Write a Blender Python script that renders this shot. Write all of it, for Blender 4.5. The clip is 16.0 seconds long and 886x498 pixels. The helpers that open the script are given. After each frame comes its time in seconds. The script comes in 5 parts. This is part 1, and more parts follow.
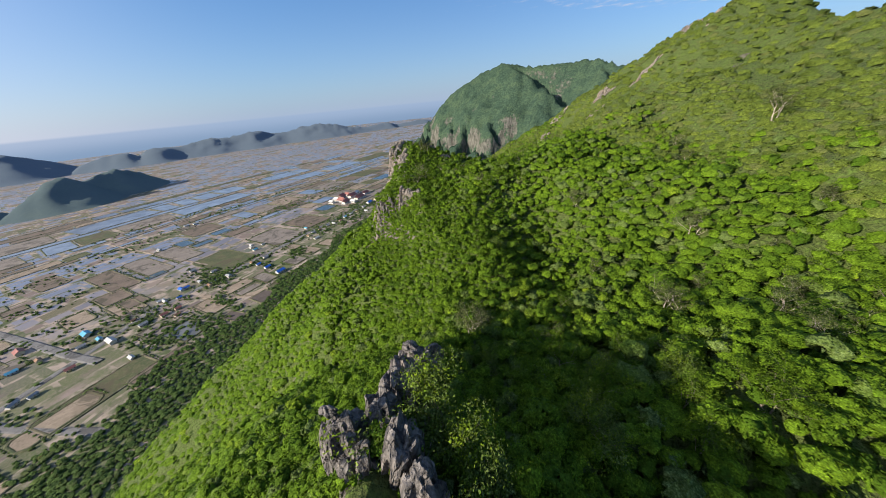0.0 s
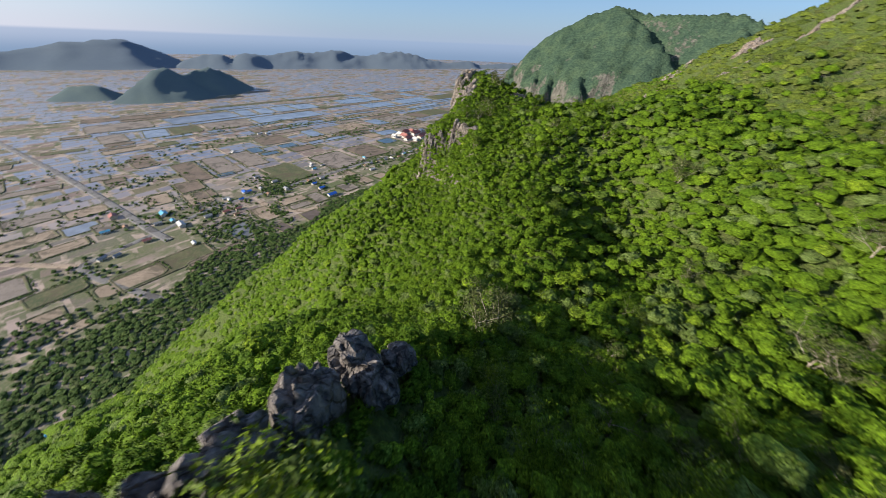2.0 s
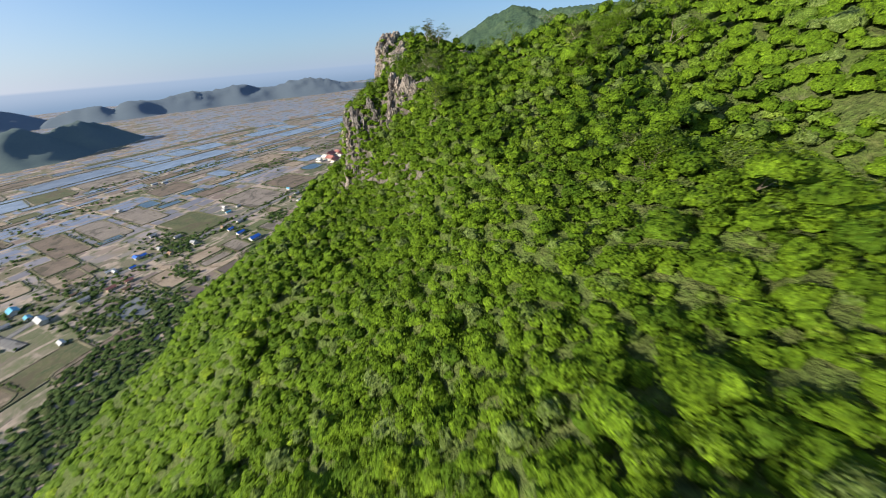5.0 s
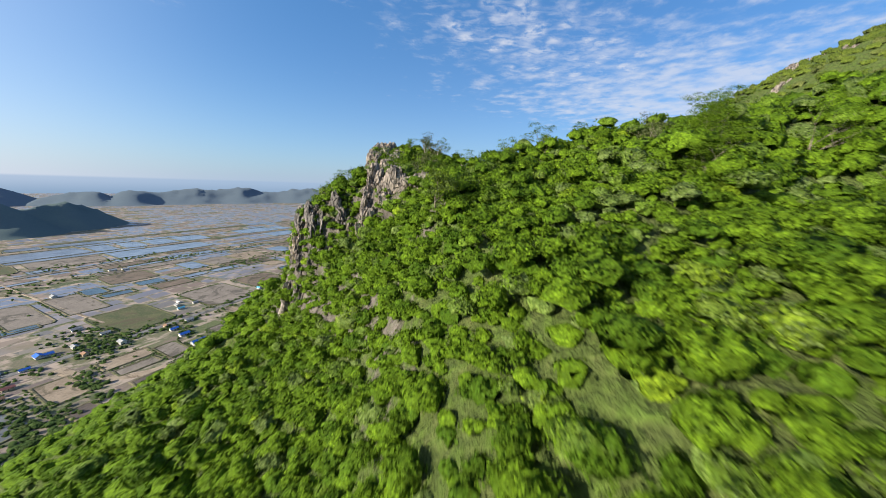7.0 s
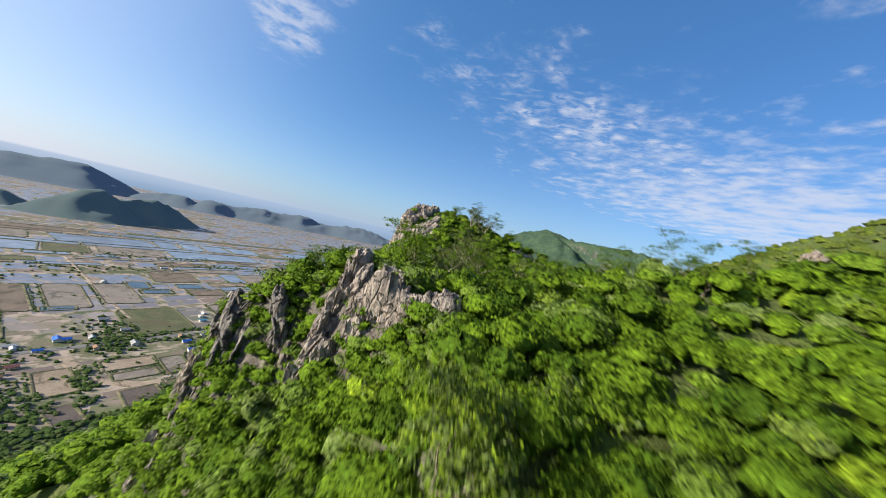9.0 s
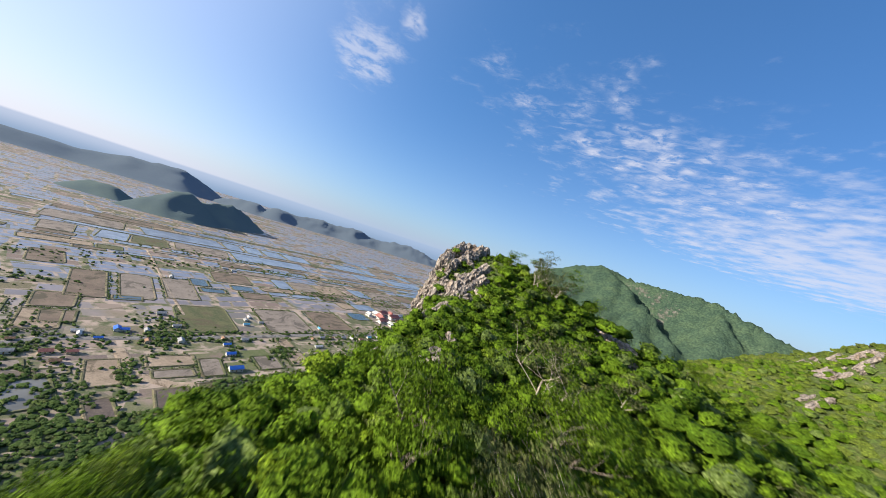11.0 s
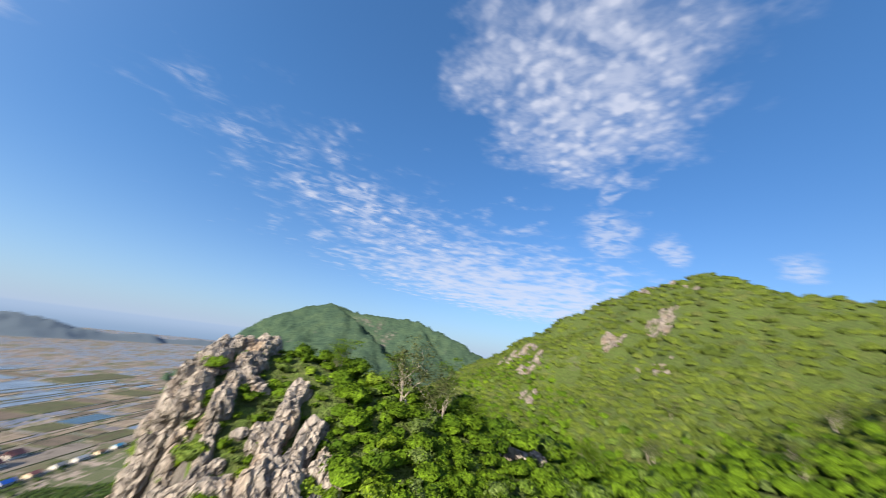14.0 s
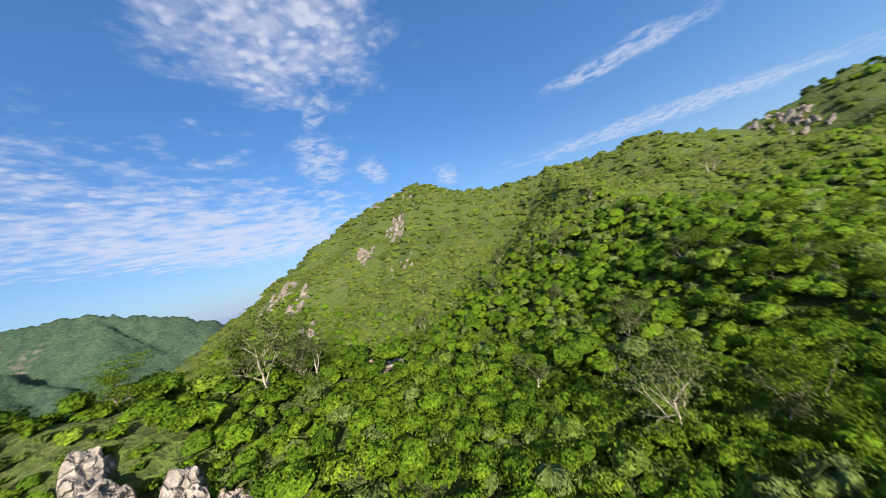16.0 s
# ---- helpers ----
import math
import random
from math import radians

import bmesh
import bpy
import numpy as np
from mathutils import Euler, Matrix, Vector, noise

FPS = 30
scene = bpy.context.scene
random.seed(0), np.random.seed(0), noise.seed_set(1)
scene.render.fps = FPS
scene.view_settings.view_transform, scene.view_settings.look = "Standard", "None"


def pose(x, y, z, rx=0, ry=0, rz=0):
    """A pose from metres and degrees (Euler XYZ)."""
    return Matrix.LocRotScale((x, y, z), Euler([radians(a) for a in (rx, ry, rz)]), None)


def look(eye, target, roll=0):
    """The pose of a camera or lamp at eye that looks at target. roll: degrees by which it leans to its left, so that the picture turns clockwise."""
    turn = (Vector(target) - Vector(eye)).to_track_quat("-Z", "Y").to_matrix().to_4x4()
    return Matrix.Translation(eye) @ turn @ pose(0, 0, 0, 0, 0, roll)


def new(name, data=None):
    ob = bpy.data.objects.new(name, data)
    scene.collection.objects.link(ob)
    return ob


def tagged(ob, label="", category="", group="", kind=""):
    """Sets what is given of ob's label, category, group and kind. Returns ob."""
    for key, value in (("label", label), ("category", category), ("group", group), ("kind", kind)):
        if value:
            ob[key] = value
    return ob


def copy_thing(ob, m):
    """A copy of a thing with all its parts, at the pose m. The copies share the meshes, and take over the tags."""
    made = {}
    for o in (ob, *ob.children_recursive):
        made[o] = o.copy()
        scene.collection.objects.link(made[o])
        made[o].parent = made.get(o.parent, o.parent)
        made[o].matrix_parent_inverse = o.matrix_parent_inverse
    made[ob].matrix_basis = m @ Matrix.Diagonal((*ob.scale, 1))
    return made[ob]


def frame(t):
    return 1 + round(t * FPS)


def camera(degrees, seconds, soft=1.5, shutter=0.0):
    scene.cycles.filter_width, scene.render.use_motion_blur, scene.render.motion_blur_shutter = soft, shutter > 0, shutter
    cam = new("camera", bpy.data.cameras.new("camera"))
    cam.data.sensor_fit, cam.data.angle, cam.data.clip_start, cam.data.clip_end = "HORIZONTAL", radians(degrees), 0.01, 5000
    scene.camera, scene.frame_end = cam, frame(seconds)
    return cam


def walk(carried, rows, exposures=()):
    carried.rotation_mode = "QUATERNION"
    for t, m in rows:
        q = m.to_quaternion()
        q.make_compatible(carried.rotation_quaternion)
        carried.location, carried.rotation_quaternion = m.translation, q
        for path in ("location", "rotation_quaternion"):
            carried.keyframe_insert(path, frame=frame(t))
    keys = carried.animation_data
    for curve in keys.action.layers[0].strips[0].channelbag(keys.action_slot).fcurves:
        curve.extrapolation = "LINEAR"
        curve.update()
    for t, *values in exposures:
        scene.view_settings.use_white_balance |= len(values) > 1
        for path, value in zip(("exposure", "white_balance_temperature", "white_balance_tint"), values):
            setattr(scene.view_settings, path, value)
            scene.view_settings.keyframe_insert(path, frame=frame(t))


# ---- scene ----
cam = camera(109.55, 16.0, soft=0.85, shutter=0.44)
PATH = [
    (0.0, -0.00, -0.00, 199.97, 64.59, 5.09, -5.63),
    (0.5, 1.17, 3.41, 198.81, 61.99, 4.80, -3.83),
    (1.0, 2.26, 6.91, 196.96, 59.94, 3.90, -1.66),
    (1.5, 3.21, 10.88, 194.37, 58.13, 1.94, 1.88),
    (2.0, 3.91, 15.39, 191.24, 56.55, -1.81, 8.32),
    (2.5, 4.09, 20.76, 187.79, 55.57, -3.98, 13.19),
    (3.0, 3.54, 26.83, 184.44, 54.92, -4.21, 15.20),
    (5.5, -5.18, 66.86, 167.75, 61.63, 4.24, -8.59),
    (6.0, -5.05, 73.38, 166.00, 68.16, 2.99, -9.25),
    (6.5, -4.55, 79.85, 165.30, 74.07, 0.70, -8.47),
    (7.0, -3.70, 86.22, 165.45, 78.68, -1.58, -7.27),
    (7.5, -2.82, 92.21, 166.01, 81.73, -3.40, -5.98),
    (8.0, -2.20, 98.24, 167.18, 83.93, -5.23, -4.77),
    (8.5, -1.76, 104.15, 168.77, 86.50, -8.70, -2.62),
    (9.0, -1.47, 109.79, 170.55, 88.52, -12.80, 0.84),
    (9.5, -1.73, 115.37, 172.39, 89.64, -15.58, 4.46),
    (10.0, -2.43, 120.92, 174.03, 89.84, -16.69, 7.81),
    (12.5, -8.93, 148.62, 178.70, 94.52, -18.87, 9.23),
    (13.0, -11.00, 152.43, 179.30, 99.42, -19.36, 0.66),
    (13.5, -13.24, 155.98, 180.08, 105.80, -15.58, -17.78),
    (14.0, -15.28, 159.49, 180.73, 108.24, -6.70, -38.14),
    (14.5, -16.71, 162.69, 181.33, 103.35, 1.58, -52.79),
    (15.0, -17.92, 165.48, 181.65, 98.82, 6.69, -63.71),
    (15.5, -19.01, 167.58, 181.65, 95.19, 11.00, -73.31),
    (16.0, -19.82, 169.30, 181.70, 91.86, 14.99, -82.25),
]
walk(cam, [(t, pose(x, y, z, a, b, c)) for t, x, y, z, a, b, c in PATH], [(0.0, 0.80, 6420, 14), (3.0, 0.82, 6400, 15), (5.5, 0.92, 6500, 11), (7.0, 0.94, 6500, 10), (9.5, 0.94, 6480, 12), (12.5, 1.05, 6500, 15), (14.0, 1.04, 6500, 13), (16.0, 1.0, 6500, 13)])

# ---- light ----
SUN_AZ, SUN_EL = radians(-114), radians(22.5)   # azimuth from +y towards +x
to_sun = Vector((math.sin(SUN_AZ) * math.cos(SUN_EL), math.cos(SUN_AZ) * math.cos(SUN_EL), math.sin(SUN_EL)))
sun = new("sun", bpy.data.lights.new("sun", "SUN"))
sun.data.energy, sun.data.angle, sun.data.color = 5.0, radians(0.6), (1.0, 0.91, 0.74)
sun.matrix_world = look((0, 0, 900), Vector((0, 0, 900)) - to_sun)


class Nodes:
    """Short writing for node trees."""

    def __init__(self, tree):
        self.tree = tree
        tree.nodes.clear()

    def add(self, kind, ins=None, **props):
        n = self.tree.nodes.new(kind)
        for k, v in props.items():
            setattr(n, k, v)
        for k, v in (ins or {}).items():
            self.put(v, n.inputs[k])
        return n

    def put(self, v, socket):
        if isinstance(v, bpy.types.NodeSocket):
            self.tree.links.new(v, socket)
        else:
            socket.default_value = v

    def math(self, op, a, b=0.0, c=0.0, clamp=False):
        n = self.add("ShaderNodeMath", {0: a, 1: b, 2: c}, operation=op, use_clamp=clamp)
        return n.outputs[0]

    def vmath(self, op, a, b=(0, 0, 0)):
        return self.add("ShaderNodeVectorMath", {0: a, 1: b}, operation=op).outputs[0]

    def mix(self, fac, a, b, blend="MIX"):
        n = self.add("ShaderNodeMix", {0: fac, 6: a, 7: b}, data_type="RGBA", blend_type=blend)
        return n.outputs[2]

    def noise(self, vec, scale, detail=4.0, rough=0.55, dist=0.0):
        return self.add("ShaderNodeTexNoise", {"Vector": vec, "Scale": scale, "Detail": detail, "Roughness": rough, "Distortion": dist}).outputs[0]

    def step(self, v, lo, hi, out0=0.0, out1=1.0):
        return self.add("ShaderNodeMapRange", {0: v, 1: lo, 2: hi, 3: out0, 4: out1}, interpolation_type="SMOOTHSTEP").outputs[0]

    def ramp(self, v, stops, mode="LINEAR"):
        n = self.add("ShaderNodeValToRGB", {0: v})
        n.color_ramp.interpolation = mode
        el = n.color_ramp.elements
        while len(el) < len(stops):
            el.new(1.0)
        for e, (p, c) in zip(el, stops):
            e.position, e.color = p, (*c, 1)
        return n.outputs[0]


def rgb(*c):
    return (*c, 1.0)


# ---- sky: clear air, a sheet of small clouds, pale haze over the sea's horizon ----
world = bpy.data.worlds.new("sky")
scene.world = world
world.use_nodes = True
w = Nodes(world.node_tree)
sky = w.add("ShaderNodeTexSky", sky_type="NISHITA", sun_disc=False, sun_elevation=SUN_EL, sun_rotation=SUN_AZ,
            altitude=150.0, air_density=1.0, dust_density=0.7, ozone_density=3.0)
ray_dir = w.add("ShaderNodeTexCoord").outputs["Generated"]
sep = w.add("ShaderNodeSeparateXYZ", {0: ray_dir})
up = w.math("MAXIMUM", sep.outputs[2], 0.03)
flat = w.add("ShaderNodeCombineXYZ", {0: w.math("DIVIDE", sep.outputs[0], up), 1: w.math("DIVIDE", sep.outputs[1], up), 2: 0.0}).outputs[0]


ragged = w.noise(flat, 4.5, 5.0, 0.6)


def cloud_patch(cx, cy, rx, ry, turn):
    """A soft oval on the cloud sheet: 1 in the middle, 0 at its rim."""
    m = w.add("ShaderNodeMapping", {"Vector": flat, "Location": (cx, cy, 0), "Rotation": (0, 0, radians(turn)), "Scale": (rx, ry, 1)}, vector_type="TEXTURE").outputs[0]
    r = w.add("ShaderNodeVectorMath", {0: m}, operation="LENGTH").outputs[1]
    return w.step(w.math("ADD", r, w.math("MULTIPLY", w.math("SUBTRACT", ragged, 0.5), 2.2)), 1.2, 0.45)


dapple = w.add("ShaderNodeTexVoronoi", {"Vector": w.vmath("ADD", flat, w.vmath("SCALE", (0, 0, 0))), "Scale": 19.0, "Randomness": 1.0}, feature="SMOOTH_F1").outputs[0]
fine = w.noise(flat, 9.0, 6.0, 0.6, 0.4)
puffy = w.add("ShaderNodeTexVoronoi", {"Vector": flat, "Scale": 6.0, "Randomness": 1.0}, feature="SMOOTH_F1").outputs[0]
broad = w.noise(flat, 2.6, 5.0, 0.55)
streak_map = w.add("ShaderNodeMapping", {"Vector": flat, "Rotation": (0, 0, radians(35)), "Scale": (2.2, 3.6, 1)}).outputs[0]
streaks = w.noise(streak_map, 3.6, 6.0, 0.6, 0.5)
sheet = w.math("MULTIPLY", cloud_patch(0.98, 0.50, 0.62, 0.44, 20), w.math("ADD", w.step(fine, 0.30, 0.66, 0.15, 0.75), w.step(dapple, 0.50, 0.15, 0.0, 0.45)))
veil = w.math("MULTIPLY", cloud_patch(1.35, 2.55, 1.75, 0.62, 27), w.math("ADD", w.step(streaks, 0.45, 0.64, 0.0, 0.45), w.math("MULTIPLY", w.step(puffy, 0.50, 0.18, 0.0, 1.0), w.step(fine, 0.38, 0.58))))
bank = w.math("MULTIPLY", cloud_patch(4.3, 3.4, 3.3, 1.8, 10), w.step(broad, 0.28, 0.58))
puffs = None
for cx, cy, rx, ry, turn in ((-1.14, 1.78, 0.46, 0.20, 122), (-0.72, 1.42, 0.13, 0.07, 117), (2.36, 1.07, 0.55, 0.22, 24), (1.70, 0.73, 0.28, 0.07, 40),
                             (4.1, -2.6, 1.9, 0.5, 80), (3.0, 0.85, 0.55, 0.12, 10), (3.9, 0.2, 0.5, 0.14, 0), (2.2, -1.2, 0.5, 0.2, 60)):
    p = cloud_patch(cx, cy, rx, ry, turn)
    puffs = p if puffs is None else w.math("MAXIMUM", puffs, p)
puffs = w.math("MULTIPLY", puffs, w.step(fine, 0.33, 0.60))
cover = w.math("MAXIMUM", w.math("MAXIMUM", sheet, w.math("MULTIPLY", veil, 0.8)), w.math("MAXIMUM", w.math("MULTIPLY", bank, 0.9), w.math("MULTIPLY", puffs, 0.7)), clamp=True)
cover = w.math("MULTIPLY", cover, w.math("MULTIPLY", w.step(sep.outputs[2], 0.0, 0.07), 0.80))
clear = w.mix(1.0, sky.outputs[0], rgb(0.78, 1.18, 1.50), "MULTIPLY")
clear = w.mix(1.0, clear, w.mix(w.step(sep.outputs[2], 0.1, 0.7), rgb(1, 1, 1), rgb(1.20, 1.30, 1.28)), "MULTIPLY")
away_dot = w.add("ShaderNodeVectorMath", {0: ray_dir, 1: tuple(to_sun)}, operation="DOT_PRODUCT").outputs[1]
clear = w.mix(1.0, clear, w.mix(w.step(away_dot, -0.70, 0.10), rgb(0.78, 0.81, 0.83), rgb(1.07, 1.08, 1.07)), "MULTIPLY")
sunward = w.step(away_dot, -0.1, 1.0)
haze_color = w.mix(sunward, rgb(4.0, 5.0, 6.6), rgb(8.6, 8.2, 8.7))
low = w.math("POWER", w.math("SUBTRACT", 1.0, w.math("ABSOLUTE", sep.outputs[2]), clamp=True), 7.0)
clear = w.mix(w.math("MULTIPLY", low, 0.85), clear, haze_color)
clear = w.mix(w.math("MULTIPLY", w.math("POWER", sunward, 1.8), 0.70), clear, rgb(7.4, 7.8, 8.8))
with_clouds = w.mix(cover, clear, rgb(6.0, 6.4, 7.4))
sea_line = w.mix(w.step(sep.outputs[2], -0.04, 0.0), rgb(2.3, 3.4, 4.9), w.mix(0.35, rgb(2.9, 4.1, 5.7), haze_color))
below = w.step(sep.outputs[2], 0.003, -0.003)
w.add("ShaderNodeOutputWorld", {0: w.add("ShaderNodeBackground", {0: w.mix(below, with_clouds, sea_line), 1: 0.060}).outputs[0]})


# ---- materials ----
def material(name):
    m = bpy.data.materials.new(name)
    m.use_nodes = True
    return m, Nodes(m.node_tree)


def finish(n, color, rough=0.9, bump=None, strength=0.4, dist=0.1, metal=0.0, spec=0.3):
    ins = {"Base Color": color, "Roughness": rough, "Metallic": metal, "Specular IOR Level": spec}
    if bump is not None:
        ins["Normal"] = n.add("ShaderNodeBump", {"Strength": strength, "Distance": dist, "Height": bump}).outputs[0]
    b = n.add("ShaderNodeBsdfPrincipled", ins)
    n.add("ShaderNodeOutputMaterial", {0: b.outputs[0]})
    return b


def plain_paint(name, color, rough=0.6, grime=0.25, scale=0.8, metal=0.0):
    """Paint, plaster or sheet with stains and fine grain."""
    m, n = material(name)
    pos = n.add("ShaderNodeTexCoord").outputs["Object"]
    a, b = n.noise(pos, scale, 5.0), n.noise(pos, scale * 14, 3.0)
    dark = tuple(c * (1 - grime) for c in color)
    lite = tuple(min(1, c * (1 + grime * 0.5)) for c in color)
    c = n.mix(n.step(a, 0.35, 0.65), rgb(*dark), rgb(*lite))
    c = n.mix(n.step(b, 0.4, 0.75, 0, 0.35), c, rgb(*(v * 0.7 for v in color)))
    finish(n, c, rough, b, 0.2, 0.02, metal)
    return m


def foliage(name, dark, mid, lite, dry=(0.20, 0.15, 0.06)):
    """Leaves: tone per crown, variation per spray of leaves, gaps painted darker, light coming through."""
    m, n = material(name)
    tone = n.add("ShaderNodeAttribute", attribute_name="tone").outputs["Fac"]
    isle = n.add("ShaderNodeNewGeometry").outputs["Random Per Island"]
    pos = n.add("ShaderNodeTexCoord").outputs["Object"]
    patch = n.noise(pos, 0.03, 3.0)
    v = n.math("ADD", n.math("MULTIPLY", tone, 0.9), n.math("MULTIPLY", n.math("SUBTRACT", isle, 0.5), 0.10))
    v = n.math("ADD", v, n.math("MULTIPLY", n.math("SUBTRACT", patch, 0.5), 0.5), clamp=True)
    grey = (0.36 * (mid[0] + lite[0]) + 0.035, 0.36 * (mid[1] + lite[1]) + 0.02, 0.03 + 0.08 * (mid[1] + lite[1]))
    c = n.ramp(v, [(0.02, dark), (0.28, mid), (0.52, tuple(x * 1.1 for x in mid)), (0.60, grey), (0.68, grey), (0.73, lite), (0.88, tuple(x * 1.12 for x in lite)), (0.96, dry)])
    leaves = n.add("ShaderNodeTexVoronoi", {"Vector": pos, "Scale": 7.5, "Randomness": 1.0})
    clumps = n.add("ShaderNodeTexVoronoi", {"Vector": n.vmath("ADD", pos, n.add("ShaderNodeTexNoise", {"Vector": pos, "Scale": 1.4, "Detail": 2.0}).outputs["Color"]), "Scale": 2.1, "Randomness": 1.0})
    tufts = n.noise(pos, 3.2, 4.0, 0.7)
    each_leaf = n.add("ShaderNodeSeparateColor", {0: leaves.outputs["Color"]}).outputs[0]
    each_clump = n.add("ShaderNodeSeparateColor", {0: clumps.outputs["Color"]}).outputs[0]
    c = n.mix(1.0, c, n.mix(each_leaf, rgb(0.5, 0.55, 0.5), rgb(1.45, 1.38, 1.3)), "MULTIPLY")
    c = n.mix(1.0, c, n.mix(each_clump, rgb(0.82, 0.84, 0.82), rgb(1.16, 1.14, 1.1)), "MULTIPLY")
    # shade painted into the colour: dark gaps between leaves, clumps and tufts
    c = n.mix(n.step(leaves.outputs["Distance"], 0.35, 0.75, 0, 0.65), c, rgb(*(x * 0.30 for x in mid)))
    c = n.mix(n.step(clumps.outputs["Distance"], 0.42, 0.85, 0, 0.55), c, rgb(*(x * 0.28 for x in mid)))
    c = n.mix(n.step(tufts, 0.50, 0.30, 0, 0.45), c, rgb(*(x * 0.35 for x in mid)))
    height = n.math("SUBTRACT", n.math("SUBTRACT", n.math("MULTIPLY", tufts, 1.3), n.math("MULTIPLY", leaves.outputs["Distance"], 0.4)), n.math("MULTIPLY", clumps.outputs["Distance"], 1.2))
    bump = n.add("ShaderNodeBump", {"Strength": 0.35, "Distance": 0.15, "Height": height}).outputs[0]
    tilt = n.vmath("SCALE", n.vmath("SUBTRACT", leaves.outputs["Color"], (0.5, 0.5, 0.42)))      # every leaf turned its own way
    tilt.node.inputs["Scale"].default_value = 1.5
    bump = n.vmath("NORMALIZE", n.vmath("ADD", bump, tilt))
    d = n.add("ShaderNodeBsdfPrincipled", {"Base Color": c, "Roughness": 0.7, "Specular IOR Level": 0.07, "Normal": bump})
    t = n.add("ShaderNodeBsdfTranslucent", {"Color": n.mix(1.0, c, rgb(1.15, 1.2, 0.55), "MULTIPLY")})
    mixed = n.add("ShaderNodeMixShader", {0: 0.08, 1: d.outputs[0], 2: t.outputs[0]})
    n.add("ShaderNodeOutputMaterial", {0: mixed.outputs[0]})
    return m


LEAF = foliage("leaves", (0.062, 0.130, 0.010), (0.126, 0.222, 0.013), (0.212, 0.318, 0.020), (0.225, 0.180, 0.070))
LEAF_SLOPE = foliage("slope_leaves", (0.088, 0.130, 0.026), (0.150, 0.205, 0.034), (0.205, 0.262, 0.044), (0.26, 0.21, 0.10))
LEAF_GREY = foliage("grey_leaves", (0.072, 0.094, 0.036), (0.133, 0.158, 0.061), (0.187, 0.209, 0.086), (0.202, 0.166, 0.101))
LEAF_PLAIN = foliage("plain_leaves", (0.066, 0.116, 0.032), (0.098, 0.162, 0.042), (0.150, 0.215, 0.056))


def bark_material(name, a, b):
    m, n = material(name)
    pos = n.add("ShaderNodeTexCoord").outputs["Object"]
    v = n.noise(n.add("ShaderNodeMapping", {"Vector": pos, "Scale": (6, 6, 1.2)}).outputs[0], 2.0, 5.0)
    finish(n, n.mix(n.step(v, 0.35, 0.65), rgb(*a), rgb(*b)), 0.9, v, 0.5, 0.03)
    return m


BARK = bark_material("bark", (0.10, 0.08, 0.06), (0.25, 0.21, 0.17))
BARK_PALE = bark_material("pale_bark", (0.24, 0.20, 0.16), (0.46, 0.40, 0.33))


def limestone(name, lite, mid, dark):
    """Grey karst rock: upright flutes, dark streaks and warm stains."""
    m, n = material(name)
    pos = n.add("ShaderNodeNewGeometry").outputs["Position"]
    flute = n.noise(n.add("ShaderNodeMapping", {"Vector": pos, "Scale": (1.0, 1.0, 0.22)}).outputs[0], 1.5, 7.0, 0.62, 0.5)
    fine_grain = n.noise(pos, 4.0, 6.0, 0.65)
    stain = n.noise(n.add("ShaderNodeMapping", {"Vector": pos, "Scale": (1, 1, 0.3)}).outputs[0], 0.35, 4.0)
    c = n.ramp(flute, [(0.30, dark), (0.48, mid), (0.66, lite)])
    c = n.mix(n.step(stain, 0.52, 0.72, 0, 0.6), c, rgb(mid[0] * 1.15, mid[1] * 0.92, mid[2] * 0.68))
    c = n.mix(n.step(fine_grain, 0.55, 0.75, 0, 0.5), c, rgb(*dark))
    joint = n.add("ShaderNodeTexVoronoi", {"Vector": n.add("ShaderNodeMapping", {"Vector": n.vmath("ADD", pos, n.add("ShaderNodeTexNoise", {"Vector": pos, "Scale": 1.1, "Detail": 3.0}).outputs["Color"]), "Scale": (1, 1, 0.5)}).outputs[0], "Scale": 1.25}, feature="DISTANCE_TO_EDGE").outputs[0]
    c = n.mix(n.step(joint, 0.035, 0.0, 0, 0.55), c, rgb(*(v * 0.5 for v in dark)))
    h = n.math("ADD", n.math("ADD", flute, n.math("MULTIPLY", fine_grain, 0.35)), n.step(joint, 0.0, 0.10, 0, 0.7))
    finish(n, c, 0.92, h, 0.9, 0.6)
    return m


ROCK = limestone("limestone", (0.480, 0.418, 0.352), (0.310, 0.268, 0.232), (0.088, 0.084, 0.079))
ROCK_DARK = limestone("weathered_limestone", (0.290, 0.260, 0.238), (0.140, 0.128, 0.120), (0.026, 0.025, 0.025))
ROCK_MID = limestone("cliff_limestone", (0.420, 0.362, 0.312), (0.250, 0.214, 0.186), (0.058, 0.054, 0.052))


